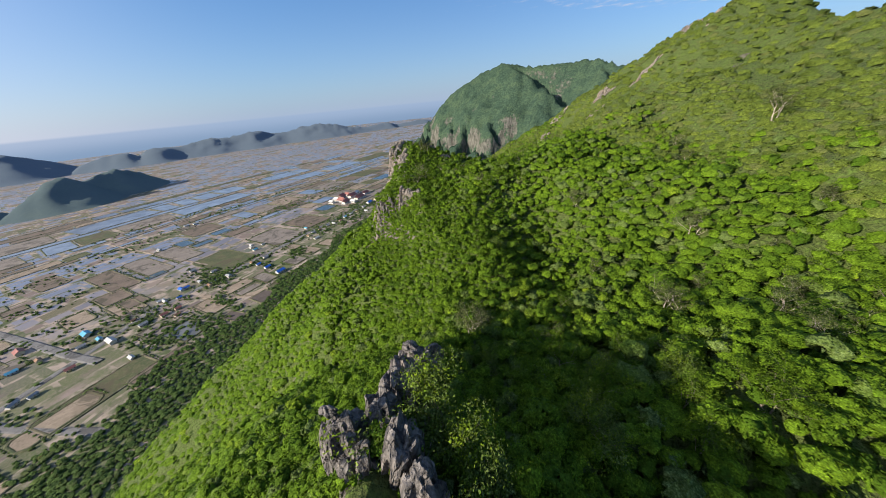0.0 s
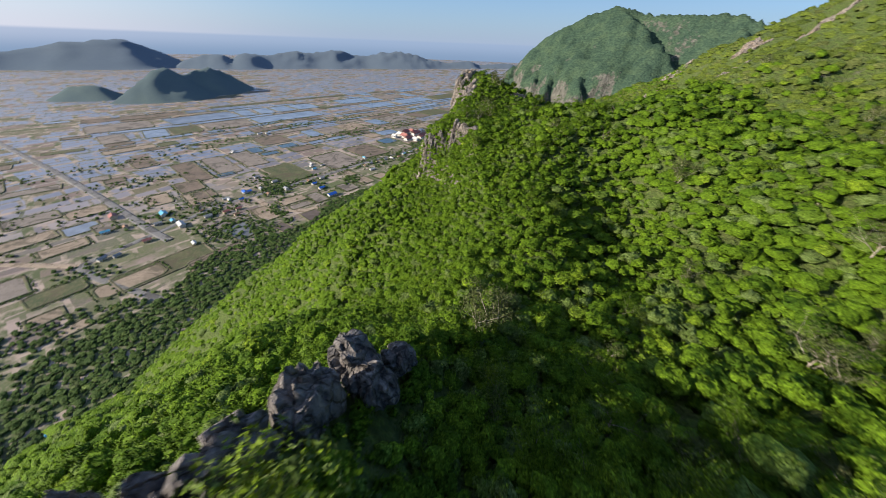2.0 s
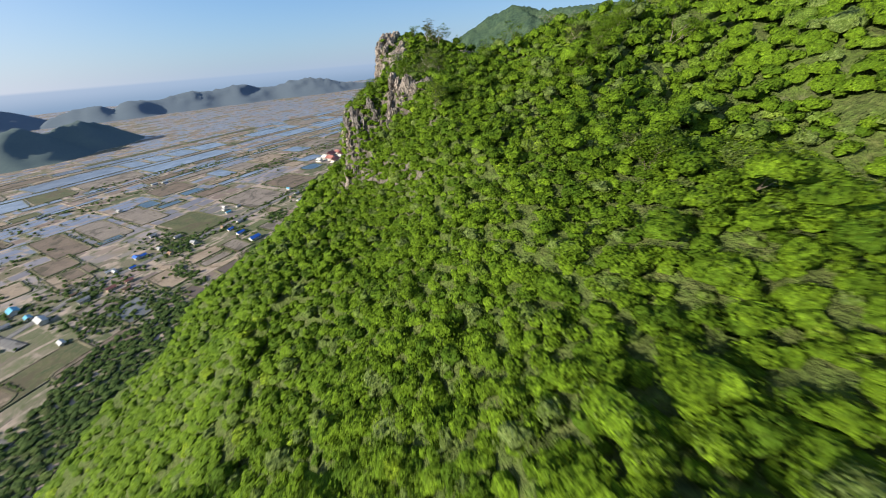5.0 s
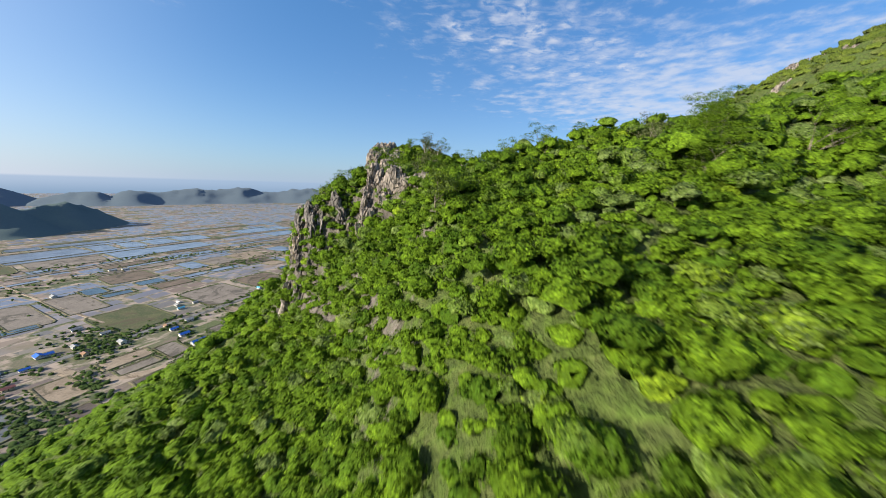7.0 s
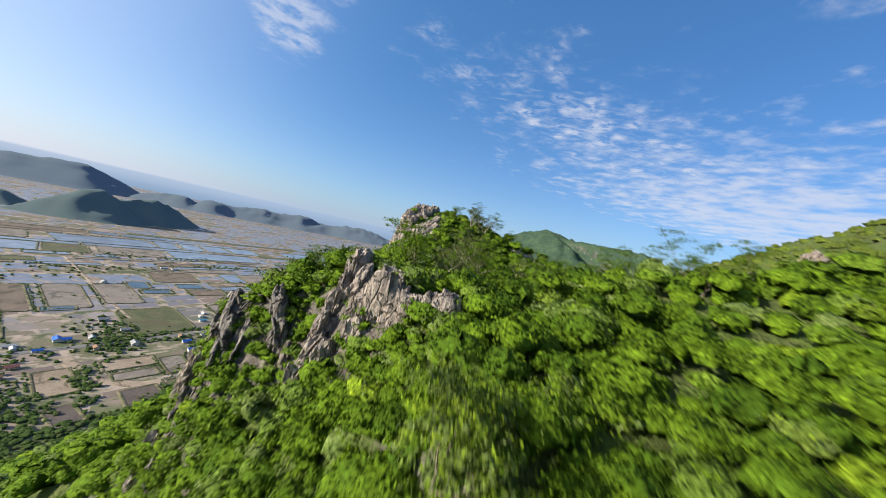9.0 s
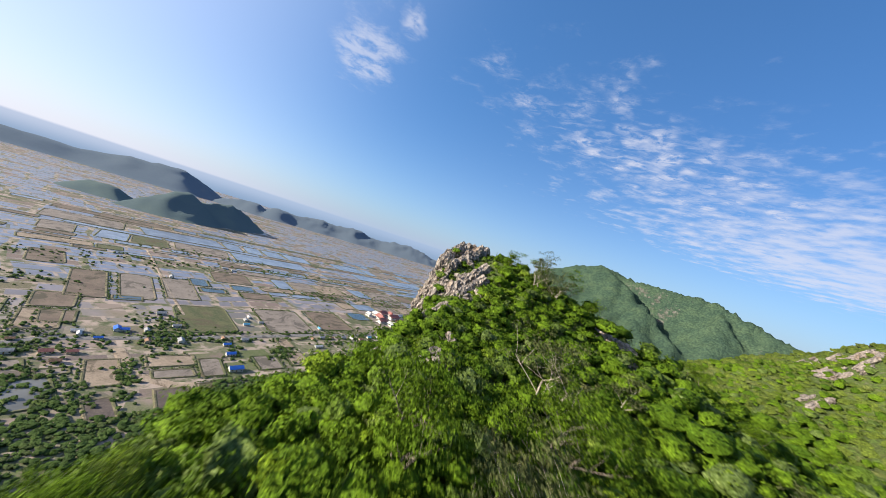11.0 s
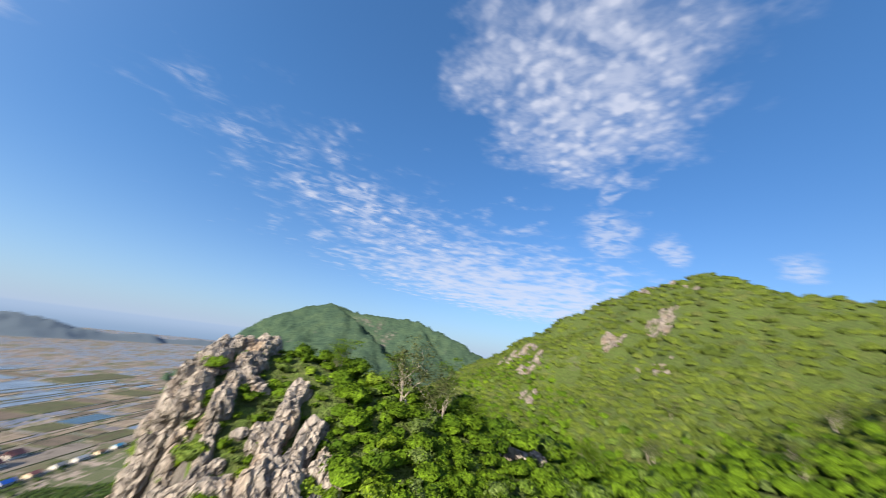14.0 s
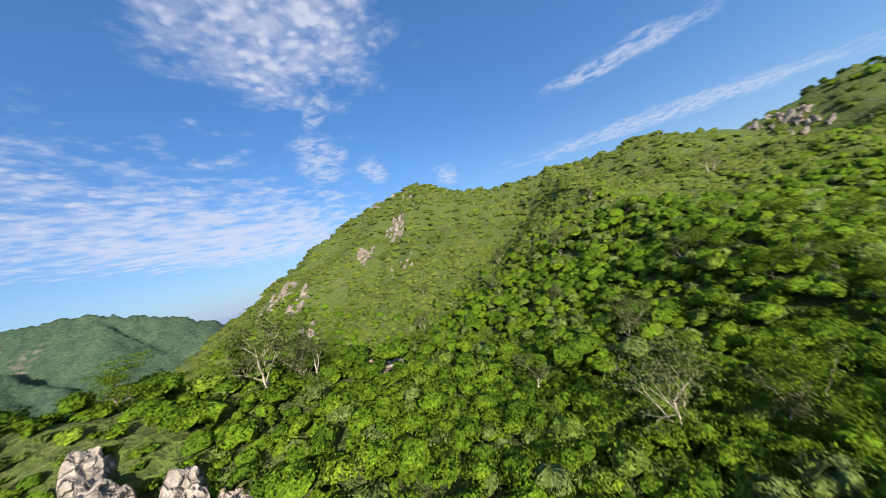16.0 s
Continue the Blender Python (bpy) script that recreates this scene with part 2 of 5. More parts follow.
def hill_ground(name, soil, moss, rock, scale):
    m, n = material(name)
    geo = n.add("ShaderNodeNewGeometry")
    pos = geo.outputs["Position"]
    a, b = n.noise(pos, 0.08 * scale, 5.0), n.noise(pos, 0.9 * scale, 5.0)
    c = n.mix(n.step(b, 0.38, 0.62), rgb(*soil), rgb(*moss))
    c = n.mix(n.step(a, 0.5, 0.7, 0, 0.5), c, rgb(*(v * 0.6 for v in moss)))
    tuft = n.noise(pos, 1.5 * scale, 5.0, 0.65)
    c = n.mix(n.step(tuft, 0.25, 0.65), n.mix(1.0, c, rgb(1.3, 1.45, 1.1), "MULTIPLY"), rgb(*(v * 0.6 for v in moss)))
    nz = n.add("ShaderNodeSeparateXYZ", {0: geo.outputs["True Normal"]}).outputs[2]
    steep = n.step(n.math("ADD", nz, n.math("MULTIPLY", n.math("SUBTRACT", b, 0.5), 0.35)), 0.60, 0.46)
    flute = n.noise(n.add("ShaderNodeMapping", {"Vector": pos, "Scale": (1.0, 1.0, 0.2)}).outputs[0], 0.9, 7.0, 0.62, 0.4)
    stone = n.ramp(flute, [(0.30, tuple(v * 0.25 for v in rock)), (0.5, tuple(v * 0.7 for v in rock)), (0.68, rock)])
    c = n.mix(steep, c, stone)
    h = n.math("ADD", n.math("SUBTRACT", b, tuft), n.math("MULTIPLY", flute, steep))
    finish(n, c, 0.95, h, 1.0, 0.9)
    return m


SLOPE = hill_ground("forest_floor", (0.100, 0.104, 0.042), (0.094, 0.136, 0.027), (0.230, 0.202, 0.175), 1.0)


def woods(name, dark, mid, lite, rock, grain, rock_at=0.50, relief=0.9, canopy=0.0, speckle=0.0):
    """Far woods on hills: crowns as fine relief, bare rock where steep."""
    m, n = material(name)
    geo = n.add("ShaderNodeNewGeometry")
    pos = geo.outputs["Position"]
    crowns = n.add("ShaderNodeTexVoronoi", {"Vector": pos, "Scale": grain, "Randomness": 1.0})
    tufts = n.noise(pos, grain * 2.2, 4.0, 0.6)
    swell = n.noise(pos, grain * 0.12, 5.0)
    v = n.math("ADD", n.math("MULTIPLY", swell, 0.7), n.math("MULTIPLY", tufts, 0.5))
    c = n.ramp(v, [(0.34, dark), (0.60, mid), (0.84, lite)])
    if speckle:                                   # single crowns, lighter and darker, the shade in the gaps painted dark
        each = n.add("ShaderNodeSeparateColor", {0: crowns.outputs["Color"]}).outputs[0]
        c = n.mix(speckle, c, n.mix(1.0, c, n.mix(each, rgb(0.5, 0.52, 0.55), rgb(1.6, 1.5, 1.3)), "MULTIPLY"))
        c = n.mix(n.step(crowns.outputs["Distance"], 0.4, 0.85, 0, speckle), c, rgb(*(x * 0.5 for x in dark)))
    nz = n.add("ShaderNodeSeparateXYZ", {0: geo.outputs["Normal"]}).outputs[2]
    rough_nz = n.math("ADD", nz, n.math("MULTIPLY", n.math("SUBTRACT", n.noise(pos, grain * 0.5, 5.0), 0.5), 0.7))
    rough_nz = n.math("ADD", rough_nz, n.math("MULTIPLY", n.math("SUBTRACT", n.noise(pos, grain * 0.07, 4.0), 0.5), 0.9))
    stone = n.ramp(n.noise(n.add("ShaderNodeMapping", {"Vector": pos, "Scale": (1, 1, 0.4)}).outputs[0], grain * 0.6, 5.0, 0.65), [(0.36, tuple(x * 0.35 for x in rock)), (0.5, tuple(x * 0.7 for x in rock)), (0.62, rock)])
    c = n.mix(n.step(rough_nz, rock_at, rock_at - 0.16, 0, 0.85), c, stone)
    h = n.math("SUBTRACT", n.math("MULTIPLY", tufts, 0.6), crowns.outputs["Distance"])
    b = finish(n, c, 1.0, h, relief, 2.5 / grain * 0.25, 0.0, 0.0)
    if canopy:                                    # normals bent to the sky, evening out the shading as haze would
        turned = n.vmath("ADD", n.vmath("SCALE", geo.outputs["Normal"]), (0, 0, canopy))
        turned.node.inputs[0].links[0].from_node.inputs["Scale"].default_value = 1.0
        n.put(n.vmath("NORMALIZE", turned), b.inputs["Normal"])
    return m


# bluish cast of the greens stands in for haze over the valley
WOODS_FAR_HAZE_TINT = woods("far_woods_haze_tint", (0.028, 0.052, 0.042), (0.046, 0.078, 0.052), (0.074, 0.110, 0.062), (0.165, 0.155, 0.136), 0.2, 0.46, 0.6, speckle=0.4)
# pale blue-grey woods: the haze of distance is put into these base colours
WOODS_MID_HAZE_TINT = woods("haze_tinted_hill_woods", (0.098, 0.132, 0.142), (0.112, 0.150, 0.150), (0.135, 0.174, 0.158), (0.190, 0.195, 0.195), 0.10, 0.20, 0.22, 1.8)
WOODS_HAZE_TINT = woods("haze_tinted_coast_woods", (0.120, 0.155, 0.190), (0.132, 0.168, 0.200), (0.146, 0.182, 0.208), (0.150, 0.172, 0.185), 0.03, 0.02, 0.05, 3.0)


# ---- the lie of the land ----
def fbm(x, y, scale, seed=0, octaves=4):
    """Smooth random relief from sums of turned sine waves; arrays in, array out, about -1 to 1."""
    rng = np.random.default_rng(seed)
    out, amp, total = np.zeros_like(x, dtype=float), 1.0, 0.0
    for _ in range(octaves):
        part_sum = np.zeros_like(out)
        for _ in range(5):
            a, ph, k = rng.uniform(0, 6.283), rng.uniform(0, 6.283), rng.uniform(0.7, 1.4) / scale
            part_sum += np.sin((x * math.cos(a) + y * math.sin(a)) * k * 6.283 + ph)
        out += amp * part_sum / 2.4
        total += amp
        amp, scale = amp * 0.5, scale * 0.47
    return out / total


def ridge(x, y, line):
    """Height of a ridge over the plan. line: (x, y, z, slope on its left, slope on its right) from point to point."""
    best = np.full(x.shape, -1e9)
    for (x0, y0, z0, l0, r0), (x1, y1, z1, l1, r1) in zip(line, line[1:]):
        dx, dy = x1 - x0, y1 - y0
        s = np.clip(((x - x0) * dx + (y - y0) * dy) / (dx * dx + dy * dy), 0, 1)
        px, py = x - x0 - s * dx, y - y0 - s * dy
        d = np.hypot(px, py)
        side = (dx * py - dy * px) / (math.hypot(dx, dy) * np.maximum(d, 1e-6))   # 1 left, -1 right
        mixw = 0.5 + 0.5 * np.clip(side * 1.5, -1, 1)
        slope = mixw * (l0 + s * (l1 - l0)) + (1 - mixw) * (r0 + s * (r1 - r0))
        best = np.maximum(best, z0 + s * (z1 - z0) - slope * (np.sqrt(d * d + 2.0) - 1.41))
    return best


def soft_max(parts, k):
    top = np.max(parts, axis=0)
    return top + k * np.log(sum(np.exp((p - top) / k) for p in parts))


# crest at y below 0 is out of view, its height chosen to shade the hollow
SPINE = [(-10, -250, 160, 0.8, 0.6), (-12, -120, 174, 0.85, 0.6), (-12, -40, 184, 0.85, 0.7), (-10, -12, 187.5, 0.85, 0.8), (-9, -3, 186.5, 0.85, 1.0), (-6, 4.5, 183, 0.85, 1.0), (-5.5, 15, 180, 0.86, 1.15),
         (-3, 28, 172.5, 0.86, 1.0), (3, 38, 166.5, 0.86, 0.62), (4, 55, 158.5, 0.86, 0.3), (3, 75, 153, 0.88, 0.2), (2, 92, 154.5, 0.92, 0.2),
         (-1, 110, 157, 0.95, 0.2), (-4, 124, 161.5, 0.95, 0.3), (-6, 132, 166.5, 0.95, 0.35), (-5, 146, 166, 0.95, 0.2), (-5, 165, 167, 0.95, 0.2),
         (-6, 185, 170.3, 0.92, 0.45), (-7, 196, 175.4, 0.88, 0.5), (-7, 204, 178.5, 0.85, 0.6), (0, 214, 174, 0.85, 0.6), (12, 235, 158, 0.85, 0.6), (35, 270, 138, 0.85, 0.6)]
EAST = [(160, -160, 219, 0.5, 0.7), (150, -80, 224, 0.5, 0.7), (152, -15, 218, 0.48, 0.7), (165, 25, 209, 0.46, 0.7), (178, 70, 221, 0.45, 0.7), (186, 115, 219, 0.45, 0.7),
        (181, 151, 215, 0.5, 0.7), (190, 180, 228, 0.58, 0.7), (204, 207, 242, 0.62, 0.7), (193, 265, 221, 0.62, 0.7), (178, 300, 199, 0.62, 0.7),
        (172, 330, 176, 0.65, 0.7), (175, 365, 153, 0.7, 0.7), (190, 400, 135, 0.8, 0.8)]
SPUR = [(186, 118, 217, 0.5, 0.5), (110, 128, 197, 0.5, 0.5), (68, 130, 184, 0.5, 0.5), (48, 132, 177.5, 0.5, 0.5), (34, 133, 173.8, 0.45, 0.5), (24, 134, 172.2, 0.4, 0.5), (14, 134, 170.5, 0.4, 0.55), (5, 134, 167.5, 0.5, 0.6), (-2, 133, 165.5, 0.6, 0.6)]
KNOLL = [(40, 126, 173, 0.5, 0.5), (23, 112, 169.5, 0.5, 0.5), (16, 104, 164, 0.5, 0.45), (17, 90, 161, 0.4, 0.4), (18, 78, 160, 0.4, 0.4), (18, 64, 158.5, 0.45, 0.4), (22, 50, 158, 0.5, 0.5)]
SHOULDER = [(-7, 202, 178.5, 0.6, 0.6), (-1, 197, 177.5, 0.6, 0.5), (4, 193, 176.2, 0.6, 0.45), (10, 190, 174.5, 0.6, 0.42), (16, 187, 172.8, 0.6, 0.4), (28, 184, 168.5, 0.6, 0.4), (45, 180, 164.5, 0.6, 0.4), (75, 172, 165, 0.6, 0.4)]
BENCH = [(-3, 3, 181, 0.6, 0.6), (10, 17, 172.6, 0.55, 0.6), (25, 18, 171, 0.55, 0.5), (50, 10, 171, 0.5, 0.5), (78, 0, 180, 0.5, 0.5)]
SADDLE = [(4, 150, 165, 0.4, 0.4), (40, 158, 165.5, 0.4, 0.4), (75, 162, 167, 0.4, 0.4)]


def cliff_drop(x, y):
    """Fall on the seaward side of the spine beyond its even slope: a level brink, then a wall of rock."""
    brink = np.interp(y, [0, 28, 38, 75, 112, 124, 134, 150, 165, 180, 192, 198, 205, 214, 230, 270, 330], [-6, -3, 3, 3, -2, -9, -17.5, -21, -14, -11.5, -12, -13.2, -13.2, -8, 2, 18, 30])
    level = np.interp(y, [104, 116, 124, 132, 140, 150, 165, 182, 195, 206, 214, 222], [0, 2, 4, 7, 10, 12, 6, 2, 5.5, 6.5, 3, 0])     # width of the level brink
    high = np.interp(y, [0, 20, 36, 60, 112, 124, 134, 142, 158, 175, 188, 206, 260, 330], [4, 6, 2, 0, 1, 4, 8, 10, 10, 13, 22, 34, 36, 20])
    wide = np.interp(y, [0, 120, 140, 175, 192, 206, 260], [6, 6, 6, 8, 8, 9, 24])
    s = np.clip((brink - x) / wide, 0, 1)
    crest = np.interp(y, [p[1] for p in SPINE], [p[0] for p in SPINE])
    return high * s * s * (3 - 2 * s) - 0.6 * np.clip(crest - x, 0, level)


def south_wall(x, y):
    """The face of rock below the headland, looking south over the slope."""
    foot = np.interp(x, [-30, -22, -17, -11, -8.5, -5, -2], [140, 138, 136.2, 136, 134.8, 132.5, 131])
    deep = np.interp(x, [-45, -30, -22, -16, -11, -8, -4, 0], [0, 4, 7, 8, 9, 7, 3, 0])
    s = np.clip((foot - y) / 5.0, 0, 1)
    return deep * s * s * (3 - 2 * s) * np.clip((y - 96) / 26, 0, 1)


def land(x, y):
    x, y = np.asarray(x, dtype=float), np.asarray(y, dtype=float)
    fall = 1.1 * np.maximum(0, np.interp(y, [p[1] for p in SPINE], [p[0] for p in SPINE]) + 3 - x)   # nothing inland props up the seaward slope
    h = soft_max([ridge(x, y, SPINE) - cliff_drop(x, y), ridge(x, y, EAST) - fall, ridge(x, y, SPUR) - fall, ridge(x, y, KNOLL) - fall, ridge(x, y, SHOULDER) - fall, ridge(x, y, SADDLE) - fall, ridge(x, y, BENCH) - fall], 2.2) - south_wall(x, y)
    gully = fbm(x, y, 60, 3) * 4.0 + fbm(x, y, 16, 5, 3) * 1.1
    near = np.clip((np.abs(x + 3) - 6) / 40, 0.12, 1)
    h = h + gully * near * np.clip(h / 60, 0.2, 1)
    return soft_max([h, np.full(h.shape, -3.0)], 5.0) - 0.6


def link_mesh(name, verts, faces, mat, parent=None, smooth=False):
    me = bpy.data.meshes.new(name)
    verts, faces = np.asarray(verts, dtype=np.float32), np.asarray(faces, dtype=np.int32)
    k = faces.shape[1]
    me.vertices.add(len(verts))
    me.vertices.foreach_set("co", verts.ravel())
    me.loops.add(faces.size)
    me.loops.foreach_set("vertex_index", faces.ravel())
    me.polygons.add(len(faces))
    me.polygons.foreach_set("loop_start", np.arange(0, faces.size, k, dtype=np.int32))
    me.polygons.foreach_set("loop_total", np.full(len(faces), k, dtype=np.int32))
    me.polygons.foreach_set("use_smooth", np.full(len(faces), smooth))
    me.update(calc_edges=True)
    me.materials.append(mat)
    ob = new(name, me)
    if parent:
        ob.parent = parent
    return ob


def grid_faces(nx, ny):
    i = np.arange(nx * ny).reshape(ny, nx)
    return np.stack([i[:-1, :-1], i[:-1, 1:], i[1:, 1:], i[1:, :-1]], -1).reshape(-1, 4)


def height_sheet(name, x0, x1, y0, y1, step, func, mat, smooth=True):
    xs, ys = np.arange(x0, x1 + step / 2, step), np.arange(y0, y1 + step / 2, step)
    gx, gy = np.meshgrid(xs, ys)
    v = np.stack([gx, gy, func(gx, gy)], -1).reshape(-1, 3)
    return link_mesh(name, v, grid_faces(len(xs), len(ys)), mat, smooth=smooth)


def uneven(stops):
    """Grid lines from stop to stop, each stretch with its own spacing."""
    lines = [np.arange(a, b, step) for a, b, step in stops]
    return np.append(np.concatenate(lines), stops[-1][1])


def mountain_sheet():
    xs = uneven(((-340, -44, 5.0), (-44, 50, 1.25), (50, 380, 4.5)))
    ys = uneven(((-260, -10, 7.0), (-10, 222, 1.3), (222, 620, 5.5)))
    gx, gy = np.meshgrid(xs, ys)
    v = np.stack([gx, gy, land(gx, gy)], -1).reshape(-1, 3)
    return link_mesh("mountain", v, grid_faces(len(xs), len(ys)), SLOPE, smooth=True)


tagged(mountain_sheet(), "steep limestone mountain under dense green scrub forest", "mountain", kind="structure")


# ---- far hills ----
def far_mountain(x, y):
    crest = [(80, 1520, 120, 0.8, 0.9), (120, 1510, 165, 0.8, 1.0), (190, 1500, 222, 0.8, 1.1), (310, 1468, 286, 0.8, 1.2), (398, 1437, 318, 0.8, 1.3), (470, 1385, 298, 0.8, 1.9),
             (560, 1320, 292, 0.8, 2.0), (690, 1240, 290, 0.8, 1.7), (760, 1130, 248, 0.8, 1.2), (830, 1050, 205, 0.8, 1.0), (860, 1000, 120, 0.9, 0.9)]
    spur = [(398, 1437, 316, 1.2, 0.8), (440, 1340, 272, 1.25, 0.75), (490, 1220, 206, 1.2, 0.7), (530, 1100, 134, 1.1, 0.7), (556, 1000, 40, 0.9, 0.7)]
    spur2 = [(690, 1240, 288, 1.2, 0.9), (675, 1140, 220, 1.2, 0.85), (700, 1040, 126, 1.0, 0.8), (720, 980, 40, 0.8, 0.8)]
    spur3 = [(260, 1485, 262, 0.8, 0.8), (275, 1390, 196, 0.8, 0.8), (310, 1270, 80, 0.8, 0.8)]
    h = soft_max([ridge(x, y, crest), ridge(x, y, spur), ridge(x, y, spur2), ridge(x, y, spur3)], 5)
    h = h + (fbm(x, y, 210, 11) * 9 - np.abs(fbm(x, y, 110, 14, 3)) * 13 + 5) * np.clip((330 - h) / 90, 0.1, 1) * np.clip(h / 120, 0, 1) + np.abs(fbm(x, y, 60, 12, 4)) * 6 - 3
    wall = np.clip((150 - h) / 75, 0, 1) * np.clip((470 - x) / 120, 0, 1)          # sheer rock round its western foot
    h = h - 95 * wall * wall * (3 - 2 * wall) * np.clip(0.75 + fbm(x, y, 120, 17, 3) * 1.6, 0.1, 1.25)
    return soft_max([h, np.full(h.shape, -6.0)], 8) - 2


tagged(height_sheet("far_mountain", -120, 1150, 820, 1900, 9.0, far_mountain, WOODS_FAR_HAZE_TINT), "wooded mountain with pale rock walls, across the valley", "mountain", kind="structure")


def hill_range(name, peaks, slope, step, mat, label, seed, rough=0.16):
    """peaks: (azimuth, distance, height) from the start of the flight, joined by a crest."""
    line = [(d * math.sin(radians(a)), d * math.cos(radians(a)), z, slope, slope) for a, d, z in peaks]
    big = max(p[2] for p in peaks)
    xs, ys = [p[0] for p in line], [p[1] for p in line]
    pad = big / slope + 60

    def h(x, y):
        v = ridge(x, y, line)
        v = v + (fbm(x, y, big * 1.3, seed) + fbm(x, y, big * 0.55, seed + 40, 3) * 0.35) * big * rough * np.clip(v / big, 0, 1)
        return soft_max([v, np.full(v.shape, -6.0)], 6) - 2
    return tagged(height_sheet(name, min(xs) - pad, max(xs) + pad, min(ys) - pad, max(ys) + pad, step, h, mat), label, "hill", kind="structure")


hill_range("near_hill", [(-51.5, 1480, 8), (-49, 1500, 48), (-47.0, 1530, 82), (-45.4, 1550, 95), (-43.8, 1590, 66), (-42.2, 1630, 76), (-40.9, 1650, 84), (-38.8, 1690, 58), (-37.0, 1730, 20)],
           0.75, 12, WOODS_MID_HAZE_TINT, "dark wooded hill rising from the salt flats", 21, 0.1)
hill_range("low_hill", [(-56, 1640, 10), (-54.5, 1640, 40), (-52.5, 1620, 44), (-50.5, 1600, 14)], 0.6, 12, WOODS_MID_HAZE_TINT, "low wooded hill on the flats", 22)
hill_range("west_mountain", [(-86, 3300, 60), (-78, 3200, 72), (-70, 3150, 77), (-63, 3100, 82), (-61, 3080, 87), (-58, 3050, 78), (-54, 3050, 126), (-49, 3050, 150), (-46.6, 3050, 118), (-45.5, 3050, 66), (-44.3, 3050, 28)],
           0.55, 28, WOODS_HAZE_TINT, "long mountain along the coast, haze painted into its blue colour", 23, 0.06)
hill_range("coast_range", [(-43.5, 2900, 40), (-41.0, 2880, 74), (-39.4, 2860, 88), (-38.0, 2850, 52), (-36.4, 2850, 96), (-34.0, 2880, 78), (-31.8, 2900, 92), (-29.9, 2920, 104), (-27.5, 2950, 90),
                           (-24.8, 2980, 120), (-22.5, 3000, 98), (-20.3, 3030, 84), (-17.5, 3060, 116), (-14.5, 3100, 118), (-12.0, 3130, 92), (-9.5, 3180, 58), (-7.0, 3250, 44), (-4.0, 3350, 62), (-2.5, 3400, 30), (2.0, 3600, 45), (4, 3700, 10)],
           0.65, 18, WOODS_HAZE_TINT, "row of hills along the coast, haze painted into their colour", 24, 0.12)


# ---- plain ----
def plain_material():
    m, n = material("salt_flats")
    pos = n.add("ShaderNodeNewGeometry").outputs["Position"]
    bend = n.vmath("SCALE", n.vmath("SUBTRACT", n.add("ShaderNodeTexNoise", {"Vector": pos, "Scale": 0.004, "Detail": 3.0}).outputs["Color"], (0.5, 0.5, 0.5)))
    bend.node.inputs["Scale"].default_value = 60.0
    warped = n.vmath("ADD", pos, bend)

    def lots(turn, wide, deep, joint, seed):
        turned = n.add("ShaderNodeMapping", {"Vector": warped, "Rotation": (0, 0, radians(turn)), "Location": (seed, seed * 1.7, 0)}).outputs[0]
        return n.add("ShaderNodeTexBrick", {"Vector": turned, "Color1": rgb(0, 0, 0), "Color2": rgb(1, 1, 1), "Mortar": rgb(0.5, 0.5, 0.5), "Scale": 1.0,
                                            "Mortar Size": joint, "Mortar Smooth": 0.2, "Bias": 0.0, "Brick Width": wide, "Row Height": deep},
                     offset=0.37, offset_frequency=2, squash=0.6, squash_frequency=3)
    big, small = lots(-60, 120.0, 62.0, 5.0, 31.0), lots(-63, 44.0, 23.0, 2.2, 77.0)
    pick = n.math("ADD", n.math("MULTIPLY", big.outputs[0], 0.62), n.math("MULTIPLY", small.outputs[0], 0.38))
    region = n.noise(pos, 0.0016, 4.0)
    far_out = n.add("ShaderNodeSeparateXYZ", {0: pos})
    away = n.math("ADD", n.math("MULTIPLY", far_out.outputs[0], -0.86), n.math("MULTIPLY", far_out.outputs[1], 0.5))
    wet = n.step(away, 420.0, 760.0)
    value = n.math("ADD", pick, n.math("MULTIPLY", n.math("SUBTRACT", region, 0.5), 0.9), clamp=True)
    grown = n.math("MULTIPLY", n.step(n.noise(pos, 0.012, 5.0, 0.65), 0.40, 0.54), n.step(away, 620.0, 380.0))
    dirt = n.ramp(value, [(0.0, (0.055, 0.080, 0.030)), (0.12, (0.115, 0.110, 0.060)), (0.24, (0.165, 0.130, 0.108)), (0.42, (0.245, 0.196, 0.160)), (0.55, (0.130, 0.106, 0.096)), (0.68, (0.31, 0.255, 0.210)), (0.86, (0.085, 0.100, 0.048))], "CONSTANT")
    mottle = n.noise(pos, 0.05, 6.0, 0.65)
    foot = n.math("ADD", n.math("MULTIPLY", far_out.outputs[0], -0.941), n.math("MULTIPLY", far_out.outputs[1], 0.338))
    grown = n.math("MAXIMUM", grown, n.step(n.math("ADD", foot, n.math("MULTIPLY", mottle, 60.0)), 352.0, 332.0))
    dirt = n.mix(n.step(mottle, 0.46, 0.70, 0, 0.5), dirt, rgb(0.125, 0.118, 0.070))
    grain = n.noise(pos, 0.6, 4.0)
    dirt = n.mix(n.math("MULTIPLY", grown, 0.85), dirt, rgb(0.085, 0.115, 0.040))
    dirt = n.mix(n.step(grain, 0.4, 0.7, 0, 0.35), dirt, rgb(0.26, 0.21, 0.15))
    bund = n.mix(n.step(mottle, 0.40, 0.60), rgb(0.34, 0.28, 0.215), rgb(0.075, 0.095, 0.04))
    bank_mask = n.math("MAXIMUM", big.outputs[1], n.math("MULTIPLY", small.outputs[1], 0.8))
    water_pick = n.math("ADD", n.math("MULTIPLY", big.outputs[0], 0.55), n.math("MULTIPLY", small.outputs[0], 0.45))
